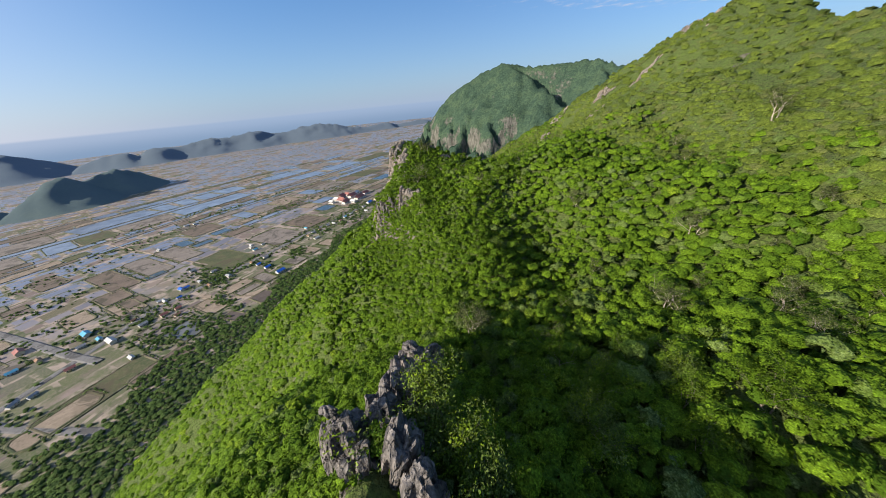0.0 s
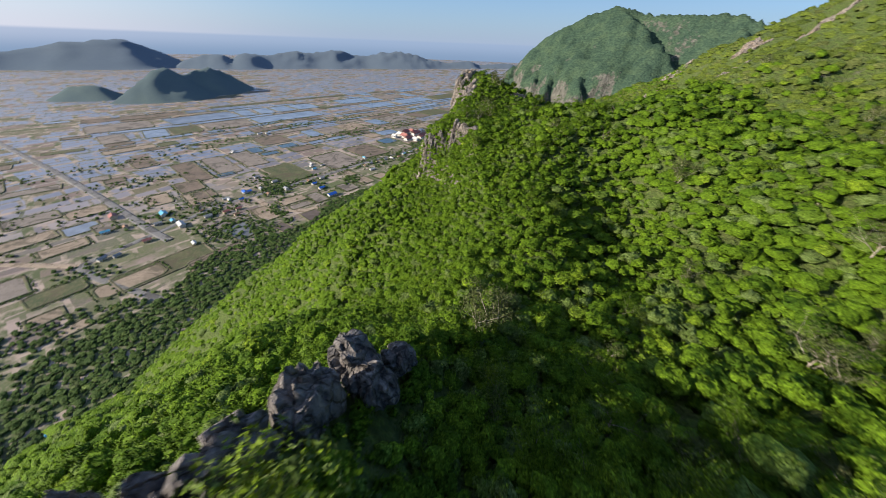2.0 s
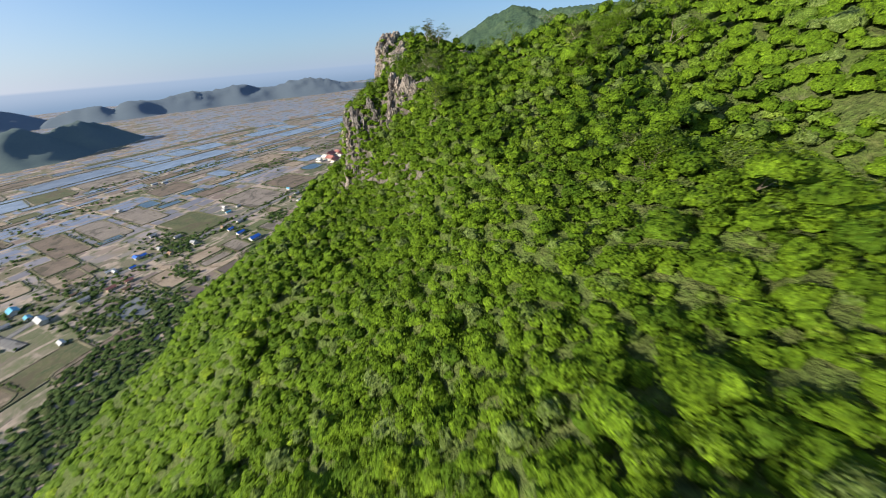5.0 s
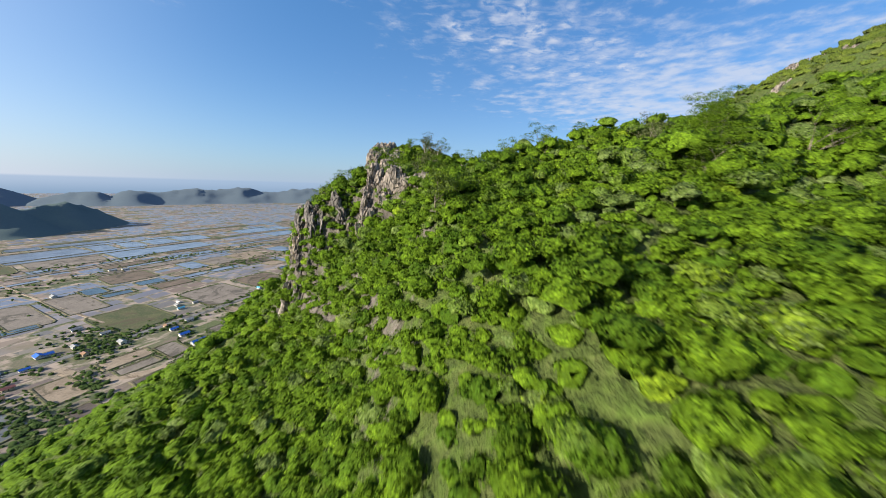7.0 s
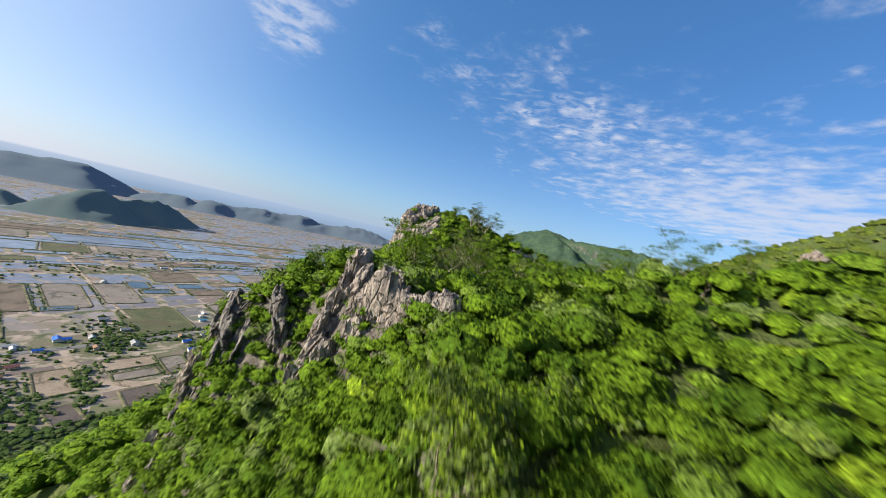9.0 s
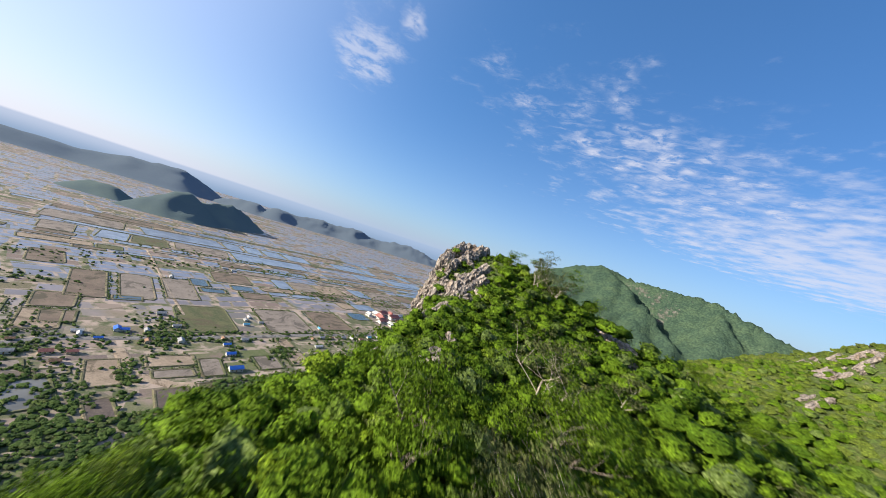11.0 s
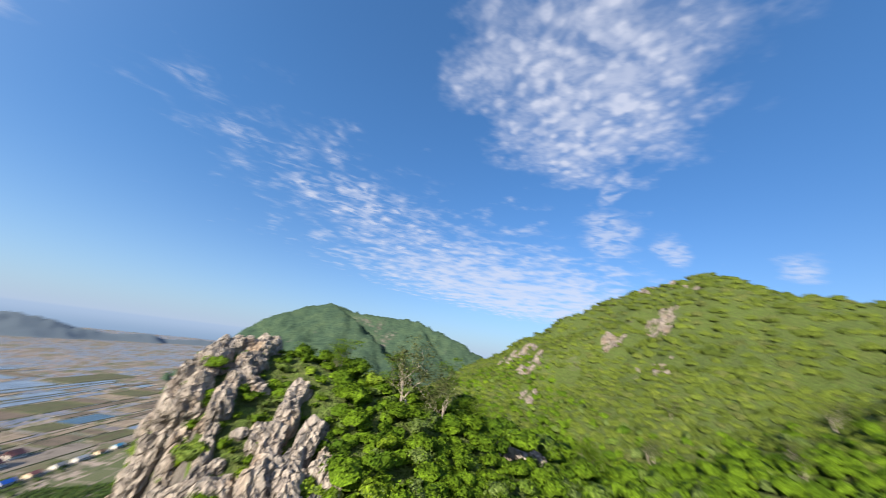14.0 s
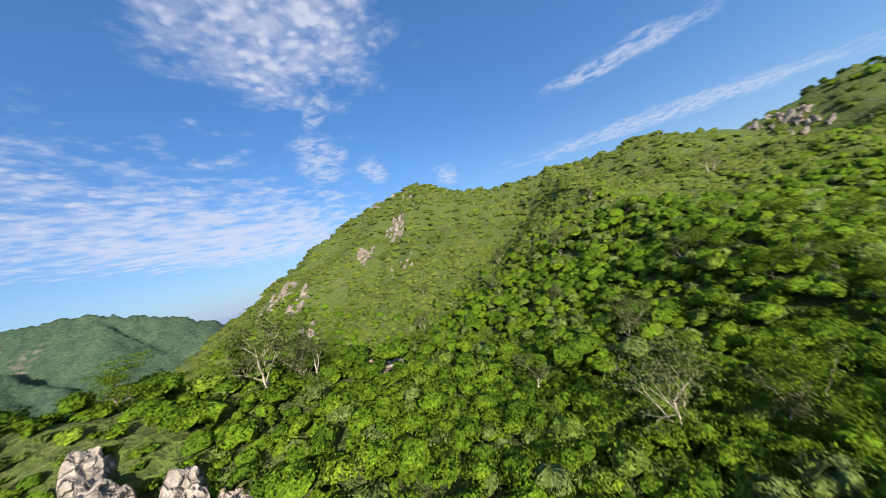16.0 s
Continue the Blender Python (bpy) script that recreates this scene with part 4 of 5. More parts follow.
def cliff_ribs(count, x0, x1, y0, y1, size, meshes, seed, label=CLIFF):
    """Upright ribs of rock set into a steep face, running down the line of fall."""
    r = random.Random(seed)
    for _ in range(count):
        x, y = r.uniform(x0, x1), r.uniform(y0, y1)
        gx, gy = ground_at(x + 1, y) - ground_at(x - 1, y), ground_at(x, y + 1) - ground_at(x, y - 1)
        fall = math.degrees(math.atan2(gy, gx))
        steep = math.degrees(math.atan(math.hypot(gx, gy) / 2))
        s = size * r.uniform(0.6, 1.35)
        tilt = min(90 - steep, 65)
        z = ground_at(x, y) - s * 0.05
        ob = new("rock_outcrop", r.choice(meshes))
        ob.matrix_basis = pose(x, y, z) @ Matrix.Rotation(radians(fall), 4, "Z") @ Matrix.Rotation(radians(tilt), 4, "Y") @ Matrix.Rotation(radians(r.uniform(-20, 20)), 4, "Z") @ Matrix.Diagonal((s * 0.6, s * r.uniform(0.5, 0.95), s * r.uniform(0.8, 1.4), 1))
        tagged(ob, label, "rock", "cliff ribs")


cliff_ribs(22, -22, -14, 184, 208, 3.0, PALE, 11)
cliff_ribs(14, -30, -20, 180, 204, 2.8, PALE, 13)
cliff_ribs(7, -21.5, -18.5, 134, 141, 1.9, PALE, 24)
cliff_ribs(12, -19, -10, 131.5, 136.5, 1.5, DARK, 16, "dark streaked limestone wall below the trees")
cliff_ribs(8, 12, 18, 180, 186, 1.4, PALE, 17)
cliff_ribs(12, -14, -6, 160, 186, 2.2, PALE, 18)


def far_rocks(patches):
    """Bare rock breaking through the scrub on the far flank: broken ribs, too far off to tell apart."""
    verts, faces, base = [], [], 0
    shapes = [(np.array([tuple(v.co) for v in me.vertices]), np.array([tuple(p.vertices) for p in me.polygons])) for me in FAR_SHAPES]
    for count, x0, x1, y0, y1, size, seed in patches:
        r = random.Random(seed)
        for _ in range(count):
            x, y = r.triangular(x0, x1), r.triangular(y0, y1)
            gx, gy = ground_at(x + 1, y) - ground_at(x - 1, y), ground_at(x, y + 1) - ground_at(x, y - 1)
            s = size * r.uniform(0.5, 1.2)
            tilt = min(90 - math.degrees(math.atan(math.hypot(gx, gy) / 2)), 65)
            m = pose(x, y, ground_at(x, y) + s * 0.06) @ Matrix.Rotation(math.atan2(gy, gx), 4, "Z") @ Matrix.Rotation(radians(tilt), 4, "Y") @ Matrix.Rotation(r.uniform(-0.6, 0.6), 4, "Z") @ Matrix.Diagonal((s * 0.55, s * r.uniform(0.4, 0.9), s * r.uniform(0.7, 1.3), 1))
            v, f = r.choice(shapes)
            a = np.array(m)
            verts.append(v @ a[:3, :3].T + a[:3, 3])
            faces.append(f + base)
            base += len(v)
    return tagged(link_mesh("flank_rocks", np.concatenate(verts), np.concatenate(faces), ROCK_MID), "bare grey rock breaking through the scrub of the mountain flank", "rock", kind="stuff")


FAR_SHAPES = [rock_mesh("flank_rocks", k, ROCK_MID, (1, 0.85, 1.3), 0.25, 2) for k in range(1, 7)]
far_rocks(((40, 165, 186, 285, 345, 3.4, 19),
          (16, 175, 205, 200, 260, 3.0, 20),
          (34, 124, 146, 270, 294, 3.2, 23),
          (14, 93, 105, 241, 251, 2.4, 24),
          (20, 126, 141, 222, 233, 2.8, 25),
          (22, 144, 162, 207, 221, 3.0, 26),
          (34, 118, 166, 8, 36, 3.0, 27),
          (14, 111, 122, 252, 264, 2.8, 21),
          (12, 110, 120, 196, 216, 2.4, 22)))


def rib_chain(line, size, tall=1.3, label=CLIFF, meshes=None):
    """Broken blocks of rock one behind another along a rib that runs down the slope."""
    pts = [Vector((x, y, 0)) for x, y in line]
    for a, b in zip(pts, pts[1:]):
        count = max(1, round((b - a).length / (size * 0.95)))
        for k in range(count):
            p = a.lerp(b, (k + rock_rng.uniform(0.2, 0.8)) / count)
            s = size * rock_rng.uniform(0.55, 1.1)
            turn = math.degrees(math.atan2(b.y - a.y, b.x - a.x)) + rock_rng.uniform(-25, 25)
            rock(meshes or PALE_BLOCKS, p.x, p.y, ground_at(p.x, p.y) + s * 0.1, s * 1.2, s * 0.8, s * tall, turn, (rock_rng.uniform(-14, 14), rock_rng.uniform(-14, 14)), label, "cliff ribs")


MID_BLOCKS = [block_mesh("rock_outcrop", 110 + k, ROCK_MID, 46, 1.15 + 0.1 * k) for k in range(4)]
PALE_BLOCKS = [block_mesh("rock_outcrop", 90 + k, ROCK, 30, 1.1 + 0.1 * k) for k in range(4)]
rib_chain(((-6.4, 203.5), (-9, 203), (-11.5, 202.5), (-13.4, 200.8), (-14.4, 198.5), (-15, 196), (-15.5, 193.5), (-16, 191)), 1.3, 1.5)
rib_chain(((-7.6, 203), (-8.6, 201), (-10, 199), (-10.9, 196), (-11.5, 193), (-12, 190), (-12.6, 187)), 1.05, 1.4)
rib_chain(((-11.6, 200.5), (-13, 198), (-13.5, 194.5), (-13.9, 190.5), (-14.4, 187)), 1.15, 1.4)
rib_chain(((-5.0, 193.6), (-5.9, 192.7), (-6.7, 190.7), (-8, 188.5), (-8.9, 185.7), (-9.6, 183)), 1.15, 1.4)
rib_chain(((-4.6, 188.4), (-5.6, 187.6), (-6.8, 186), (-7.7, 183.2), (-8.2, 181)), 1.05, 1.5)
rib_chain(((-4.5, 186.8), (-5.0, 184.6), (-4.9, 182.6)), 0.95, 1.4)
rib_chain(((14.2, 184.4), (16, 185), (17.6, 184.8), (19, 183.8)), 1.0, 0.9)
rib_chain(((-9.4, 130.8), (-9.0, 132.2), (-8.4, 133.6), (-7.7, 134.9)), 1.0, 1.9, meshes=MID_BLOCKS)
rib_chain(((-8.0, 130.6), (-7.4, 132), (-6.7, 133.2)), 1.1, 1.8, meshes=MID_BLOCKS)
rib_chain(((-6.4, 130.6), (-5.0, 131), (-2.7, 130.2), (-0.4, 130.2)), 0.85, 1.6, meshes=MID_BLOCKS)
rib_chain(((-7.0, 131.6), (-5.6, 131.4), (-4.2, 131.2)), 1.05, 2.0, meshes=MID_BLOCKS)
rib_chain(((-19.6, 137.6), (-18.2, 136.4), (-17.2, 135), (-16.6, 133.4)), 1.1, 2.0, meshes=BLOCKS)
rib_chain(((-13.6, 134.6), (-12.4, 133.4), (-11, 132.6)), 1.0, 1.9, meshes=BLOCKS)

face_rng = random.Random(77)
for _ in range(58):
    x, y = face_rng.uniform(-19, -4.5), face_rng.uniform(184, 207)
    if x > -7.5 and y > 190:
        continue
    size = face_rng.uniform(0.45, 1.15)
    rock(PALE_BLOCKS if face_rng.random() < 0.7 else MID_BLOCKS, x, y, ground_at(x, y) + size * 0.05, size * face_rng.uniform(0.8, 1.5), size * face_rng.uniform(0.7, 1.1), size * face_rng.uniform(0.7, 1.4),
         face_rng.uniform(0, 360), (face_rng.uniform(-20, 20), face_rng.uniform(-20, 20)), "broken pale limestone blocks among bushes on the steep face", "face rocks")


# ---- trees ----
def tube(verts, faces, a, b, ra, rb, sides=5):
    d = (b - a)
    if d.length < 1e-4:
        return
    d.normalize()
    u = d.orthogonal().normalized()
    w_dir = d.cross(u)
    base = len(verts)
    for c, r in ((a, ra), (b, rb)):
        for k in range(sides):
            t = 2 * math.pi * k / sides
            verts.append(c + (u * math.cos(t) + w_dir * math.sin(t)) * r)
    for k in range(sides):
        m = (k + 1) % sides
        faces.append((base + k, base + m, base + sides + m, base + sides + k))


def branch(verts, faces, tips, r, start, way, length, radius, depth, spread, bend):
    """A limb that bends, thins and forks; its ends are added to tips."""
    p, d = start.copy(), way.normalized()
    steps = 4 if depth > 1 else 3
    for k in range(steps):
        d = (d + Vector((r.uniform(-1, 1), r.uniform(-1, 1), r.uniform(-0.5, 0.7))) * bend).normalized()
        q = p + d * (length / steps)
        ra, rb = radius * (1 - 0.45 * k / steps), radius * (1 - 0.45 * (k + 1) / steps)
        tube(verts, faces, p, q, ra, rb, 5 if depth > 2 else 3)
        p = q
        if depth > 0 and k >= 1:
            side = Vector((r.uniform(-1, 1), r.uniform(-1, 1), r.uniform(0.0, 0.7))).normalized()
            branch(verts, faces, tips, r, p, (d * 0.6 + side * spread), length * r.uniform(0.5, 0.75), rb * 0.65, depth - 1, spread, bend)
    tips.append(p)


def make_tree(seed, height, crown, leaf_mat, bark_mat, per_tip, leaf, depth, label, category="tree", tone=0.5, spread=0.9, fill=0.66, body=(0, 0), girth=0.035):
    """An Empty at the foot, a forked trunk and a crown of small sprays round the ends of its limbs."""
    r, g = random.Random(seed), np.random.default_rng(seed)
    root = tagged(new("tree"), label, category, "ridge trees")
    verts, faces, tips = [], [], []
    for _ in range(r.choice((1, 2))):
        branch(verts, faces, tips, r, Vector((r.uniform(-0.2, 0.2), r.uniform(-0.2, 0.2), -0.8)), Vector((r.uniform(-0.3, 0.3), r.uniform(-0.3, 0.3), 1)), height * 0.72, girth * height, depth, spread, 0.17)
    link_mesh("trunk", [tuple(v) for v in verts], faces, bark_mat, root, True)
    c = np.array([tuple(t) for t in tips])
    c = c[c[:, 2] > height * 0.3]
    v, f, t, soft = sprays(g, c, g.uniform(0.5, 1.0, len(c)) * crown * fill, np.clip(g.normal(tone, 0.08, len(c)), 0, 0.95), per_tip, leaf, body=body, core=0.6)
    with_tone(link_mesh("crown", v, f, leaf_mat, root), t, soft)
    return root


FULL = [make_tree(40 + k, h, c, LEAF, BARK, 95, 0.095, 3, lab, tone=tn, fill=0.6, girth=0.024) for k, (h, c, lab, tn) in enumerate((
    (6.0, 3.4, "leafy green tree with a broad rounded crown", 0.40), (5.0, 3.0, "bright yellow-green leafy tree on the ridge", 0.78), (7.0, 3.2, "tall dark green tree above the scrub", 0.22), (4.6, 3.0, "bushy green tree with drooping leaves", 0.55)))]
THIN = [make_tree(60 + k, h, c, LEAF_GREY, BARK_PALE, 44, 0.10, 3, lab, tone=0.5, spread=1.15, fill=0.75, girth=0.022) for k, (h, c, lab) in enumerate((
    (5.5, 2.0, "half-bare tree with pale twisted branches and thin grey-green leaves"), (6.5, 2.2, "pale-barked tree with sparse foliage"), (4.8, 1.8, "nearly bare grey tree with forked limbs")))]


def plant(tree, x, y, size=1.0, turn=0.0, sink=0.2):
    return copy_thing(tree, pose(x, y, ground_at(x, y) - sink, 0, 0, turn) @ Matrix.Diagonal((size, size, size, 1)))


tree_rng = random.Random(9)
for k, x, y, size in ((0, 4.9, 37.6, 1.0), (0, 3.3, 189.1, 0.95), (1, 2.8, 159.8, 0.95), (2, 20.2, 155.9, 0.9), (1, 40.6, 41.4, 0.9), (2, 83.5, 92.0, 1.1), (1, 101.4, 86.0, 1.2), (0, 48.3, 92.5, 1.0),
                      (0, -0.5, 145.6, 0.75), (0, 7.0, 187.0, 0.8), (2, 12.0, 168.0, 0.8), (1, 24.0, 120.0, 0.6), (2, 16.7, 89.2, 0.5), (0, 66, 150, 0.9), (2, 93, 195, 1.0), (1, 60, 60, 1.0)):
    plant(THIN[k], x, y, size, tree_rng.uniform(0, 360))
for _ in range(34):
    x, y = tree_rng.uniform(-4, 95), tree_rng.uniform(20, 215)
    if ground_at(x, y) > 120 and not (x < 32 and 58 < y < 132):
        plant(tree_rng.choice(THIN), x, y, tree_rng.uniform(0.5, 0.8), tree_rng.uniform(0, 360))
for k, x, y, size in ((1, -0.6, 15.5, 1.15), (3, 1.4, 17.0, 0.8), (1, 2.0, 11.6, 0.95), (3, 24.0, 20.0, 0.8), (1, 19.0, 24.0, 0.8), (1, 13.5, 17.5, 0.85), (0, 16.5, 22.5, 0.7), (3, 21.5, 15.5, 0.85), (1, 27.5, 24.0, 0.75), (0, 30.0, 17.0, 0.7), (3, 10.0, 26.5, 0.8), (2, 24.5, 29.5, 0.7), (0, 19.0, 108.0, 0.5), (0, 26.0, 114.0, 0.6), (3, 31.0, 119.0, 0.7), (0, 36.0, 124.0, 0.7), (3, 22.5, 111.0, 0.6), (2, 42.0, 127.5, 0.8), (1, -0.2, 119.0, 0.8), (0, -6.0, 148.0, 0.8), (0, 2.0, 152.0, 0.75), (2, 8.0, 140.0, 0.5), (3, 11.5, 136.5, 0.6), (2, 15.0, 137.0, 0.5), (0, 20.0, 139.0, 0.5), (2, 19.0, 136.5, 0.55), (2, 27.0, 139.0, 0.55), (0, 33.0, 138.0, 0.5), (0, 4.0, 192.0, 0.55), (2, 9.0, 190.0, 0.6), (0, -1.0, 196.0, 0.5), (3, 14.0, 188.0, 0.6), (3, -16.0, 139.5, 0.42), (0, -13.0, 138.5, 0.42), (3, -18.5, 143.0, 0.42), (0, -10.5, 140.0, 0.42), (1, -14.5, 142.5, 0.42)):
    plant(FULL[k], x, y, size, tree_rng.uniform(0, 360))
for _ in range(30):
    x, y = tree_rng.uniform(4, 75), tree_rng.uniform(-2, 220)
    if abs(x + 5) < 3.5 or on_rock(np.array([x]), np.array([y]))[0] or ground_at(x, y) < 110:
        continue
    plant(tree_rng.choice(FULL), x, y, tree_rng.uniform(0.4, 0.75), tree_rng.uniform(0, 360))
for k, t in enumerate(FULL + THIN):
    t.location = (60 + 8 * k, 28, ground_at(60 + 8 * k, 28) - 0.2)


# ---- village and fields on the plain ----
def ground_paint(name, a, b, c, scale=0.06, rough=0.95):
    m, n = material(name)
    pos = n.add("ShaderNodeNewGeometry").outputs["Position"]
    big, small = n.noise(pos, scale, 5.0, 0.6, 0.6), n.noise(pos, scale * 9, 5.0, 0.65)
    col = n.mix(n.step(big, 0.36, 0.64), rgb(*a), rgb(*b))
    col = n.mix(n.step(small, 0.42, 0.72, 0, 0.75), col, rgb(*c))
    damp = n.noise(pos, scale * 0.55, 6.0, 0.7, 1.2)
    col = n.mix(n.step(damp, 0.52, 0.58, 0, 0.75), col, rgb(*(v * 0.55 for v in c)))
    col = n.mix(n.step(damp, 0.42, 0.34, 0, 0.4), col, rgb(*(min(1, v * 1.3) for v in b)))
    finish(n, col, rough, small, 0.5, 0.4)
    return m


SAND = ground_paint("dry_sand", (0.234, 0.181, 0.132), (0.303, 0.239, 0.176), (0.166, 0.137, 0.093))
CLAY = ground_paint("brown_clay", (0.132, 0.098, 0.078), (0.171, 0.129, 0.098), (0.098, 0.093, 0.059))
SILT = ground_paint("grey_silt", (0.185, 0.156, 0.134), (0.229, 0.195, 0.163), (0.137, 0.122, 0.098))
PEAT = ground_paint("dark_mud", (0.073, 0.061, 0.056), (0.107, 0.085, 0.074), (0.146, 0.117, 0.098))
GRASS = ground_paint("rough_grass", (0.049, 0.071, 0.027), (0.088, 0.093, 0.041), (0.156, 0.127, 0.078))
BUND = ground_paint("earth_bank", (0.098, 0.098, 0.049), (0.195, 0.156, 0.107), (0.049, 0.068, 0.022), 0.09)
ASPHALT = ground_paint("asphalt", (0.156, 0.151, 0.146), (0.195, 0.190, 0.181), (0.117, 0.112, 0.107), 0.1)
DIRT_ROAD = ground_paint("dirt_track", (0.293, 0.229, 0.166), (0.351, 0.283, 0.210), (0.215, 0.166, 0.117), 0.1)


def water_material(name, deep, rough):
    m, n = material(name)
    pos = n.add("ShaderNodeNewGeometry").outputs["Position"]
    ripple, cloudy = n.noise(pos, 0.8, 4.0), n.noise(pos, 0.03, 4.0)
    finish(n, n.mix(n.step(cloudy, 0.35, 0.65), rgb(*deep), rgb(*(v * 1.5 for v in deep))), rough, ripple, 0.03, 0.05, 0.0, 0.42)
    return m


WATER = water_material("pond_water", (0.135, 0.155, 0.185), 0.25)
WATER_TEAL = water_material("teal_pond_water", (0.045, 0.072, 0.088), 0.26)
WATER_GREY = water_material("grey_pond_water", (0.10, 0.10, 0.09), 0.15)
FLOORS = {"sand": (SAND, "dry sandy salt pan inside low earth banks"), "clay": (CLAY, "bare brown clay field inside low banks"), "silt": (SILT, "drained grey silt pond inside earth banks"),
          "peat": (PEAT, "freshly dug dark muddy plot"), "grass": (GRASS, "rough grass field with bare patches"), "water": (WATER, "shallow blue-grey pond inside earth banks"),
          "teal": (WATER_TEAL, "deep blue pond with straight banks"), "grey": (WATER_GREY, "murky grey pond with earth banks")}


def plot(cx, cy, long, deep, angle, kind, seed=0, bank=2.8, rise=0.7):
    """A walled plot: a bank of earth all round it, with rounded corners, and the bed or water inside."""
    r = random.Random(seed * 31 + int(cx * 7 + cy * 13))
    mat, label = FLOORS[kind]
    root = tagged(new("field" if kind in ("grass", "peat", "clay") else "pond"), label, "field" if kind in ("grass", "peat", "clay") else "pond", "plots on the plain")
    root.matrix_basis = pose(cx, cy, 0, 0, 0, angle)
    ring = []
    cut = min(long, deep) * r.uniform(0.06, 0.22)
    hx, hy = long / 2, deep / 2
    for sx, sy, a0 in ((1, 1, 0), (-1, 1, 90), (-1, -1, 180), (1, -1, 270)):
        for k in range(4):
            a = radians(a0 + 30 * k)
            wob = r.uniform(-0.03, 0.03) * min(long, deep)
            ring.append((sx * (hx - cut) + (cut + wob) * math.cos(a), sy * (hy - cut) + (cut + wob) * math.sin(a)))
    n = len(ring)
    verts, faces = [], []
    for inset, z in ((0, 0.02), (bank * 0.35, rise), (bank * 0.7, rise * 0.9), (bank * 1.1, 0.16)):
        verts += [(x * (1 - inset / hx), y * (1 - inset / hy), z) for x, y in ring]
    for lay in range(3):
        faces += [(lay * n + k, lay * n + (k + 1) % n, (lay + 1) * n + (k + 1) % n, (lay + 1) * n + k) for k in range(n)]
    link_mesh("bank", verts, faces, GRASS if r.random() < 0.55 else BUND, root)
    inner = [(x * (1 - bank / hx), y * (1 - bank / hy), 0.20 + 0.03 * (seed % 9)) for x, y in ring]
    me = bpy.data.meshes.new("bed")
    me.from_pydata(inner, [], [tuple(range(n))])
    me.materials.append(mat)
    bed = new("water" if kind in ("water", "teal", "grey") else "bed", me)
    bed.parent = root
    return root


ROAD_TURN = 57.0
PLOTS = [(-270, 341, 24, 46, "sand"), (-258, 386, 38, 24, "sand"), (-238, 373, 32, 17, "silt"), (-204, 347, 26, 40, "peat"), (-229, 402, 21, 38, "silt"), (-192, 371, 25, 42, "grass"), (-203, 448, 27, 34, "silt"),
         (-188, 480, 25, 33, "sand"), (-164, 503, 25, 34, "sand"), (-139, 536, 40, 40, "sand"), (-112, 580, 34, 40, "sand"), (-224, 503, 18, 28, "sand"), (-226, 313, 18, 30, "peat"),
         (-474, 452, 36, 112, "clay"), (-452, 492, 36, 112, "silt"), (-413, 455, 30, 18, "teal"), (-432, 535, 40, 100, "silt"), (-452, 584, 26, 40, "teal"), (-412, 574, 36, 22, "teal"), (-410, 632, 38, 30, "teal"),
         (-371, 622, 50, 34, "clay"), (-326, 482, 60, 90, "grass"), (-222, 722, 42, 40, "teal"), (-385, 377, 27, 32, "clay"), (-428, 397, 34, 48, "clay"), (-274, 568, 66, 92, "silt"), (-240, 637, 60, 80, "clay"),
         (-270, 297, 32, 42, "grey"), (-307, 304, 26, 32, "silt"), (-288, 322, 20, 13, "silt"), (-430, 349, 30, 44, "sand"), (-385, 364, 30, 52, "sand"), (-294, 222, 80, 36, "grass"),
         (-305, 196, 52, 26, "sand"), (-256, 245, 54, 30, "clay"), (-424, 272, 22, 30, "silt"), (-326, 145, 24, 18, "sand"), (-294, 140, 22, 16, "sand"), (-445, 265, 34, 30, "water"),
         (-482, 300, 40, 32, "sand"), (-520, 270, 50, 34, "silt"), (-470, 232, 46, 28, "sand"), (-420, 228, 40, 24, "sand"), (-560, 225, 60, 40, "grass"), (-350, 170, 40, 26, "grass"), (-400, 150, 60, 40, "silt"), (-460, 130, 60, 50, "sand")]
for k, (x, y, a, b, kind) in enumerate(PLOTS):
    plot(x, y, a, b, ROAD_TURN if y > 330 else ROAD_TURN + 8, kind, k)

# further plots, row by row towards the sea, wherever the ones above leave room
field_rng = random.Random(12)
taken = [(x, y, max(a, b) * 0.62) for x, y, a, b, _ in PLOTS]
ax, ay = math.cos(radians(ROAD_TURN)), math.sin(radians(ROAD_TURN))
made, v_run = 0, 40.0
while v_run < 760 and made < 235:
    deep = field_rng.choice((12, 18, 24, 34, 46)) * field_rng.uniform(0.85, 1.2) * (1 + v_run / 600)
    u_run = -420.0 + field_rng.uniform(0, 60)
    while u_run < 820:
        long = field_rng.choice((22, 30, 45, 60, 95)) * field_rng.uniform(0.85, 1.2) * (1 + v_run / 600)
        cu, cv = u_run + long / 2, v_run + deep / 2
        x, y = -258 + cu * ax - cv * ay, 487 + cu * ay + cv * ax
        u_run += long + field_rng.choice((1.0, 1.0, 3.0, 8.0, 26.0))
        hw = abs((x + 362) * 0.397 + (y - 274) * 0.918)       # distance to the highway's line
        if any(math.hypot(x - tx, y - ty) < tr + max(long, deep) * 0.45 for tx, ty, tr in taken) or hw < 0.6 * max(long, deep) or field_rng.random() < 0.25:
            continue
        wet = 0.15 if v_run < 260 else (0.5 if cu > -40 else 0.42)
        kind = ("water" if field_rng.random() < 0.8 or v_run > 200 else "teal") if field_rng.random() < wet else field_rng.choice(("sand", "sand", "clay", "silt", "silt", "grass", "clay"))
        plot(x, y, long, deep, ROAD_TURN + field_rng.uniform(-5, 5), kind, made)
        made += 1
    v_run += deep + field_rng.choice((1.5, 3.0, 7.0))


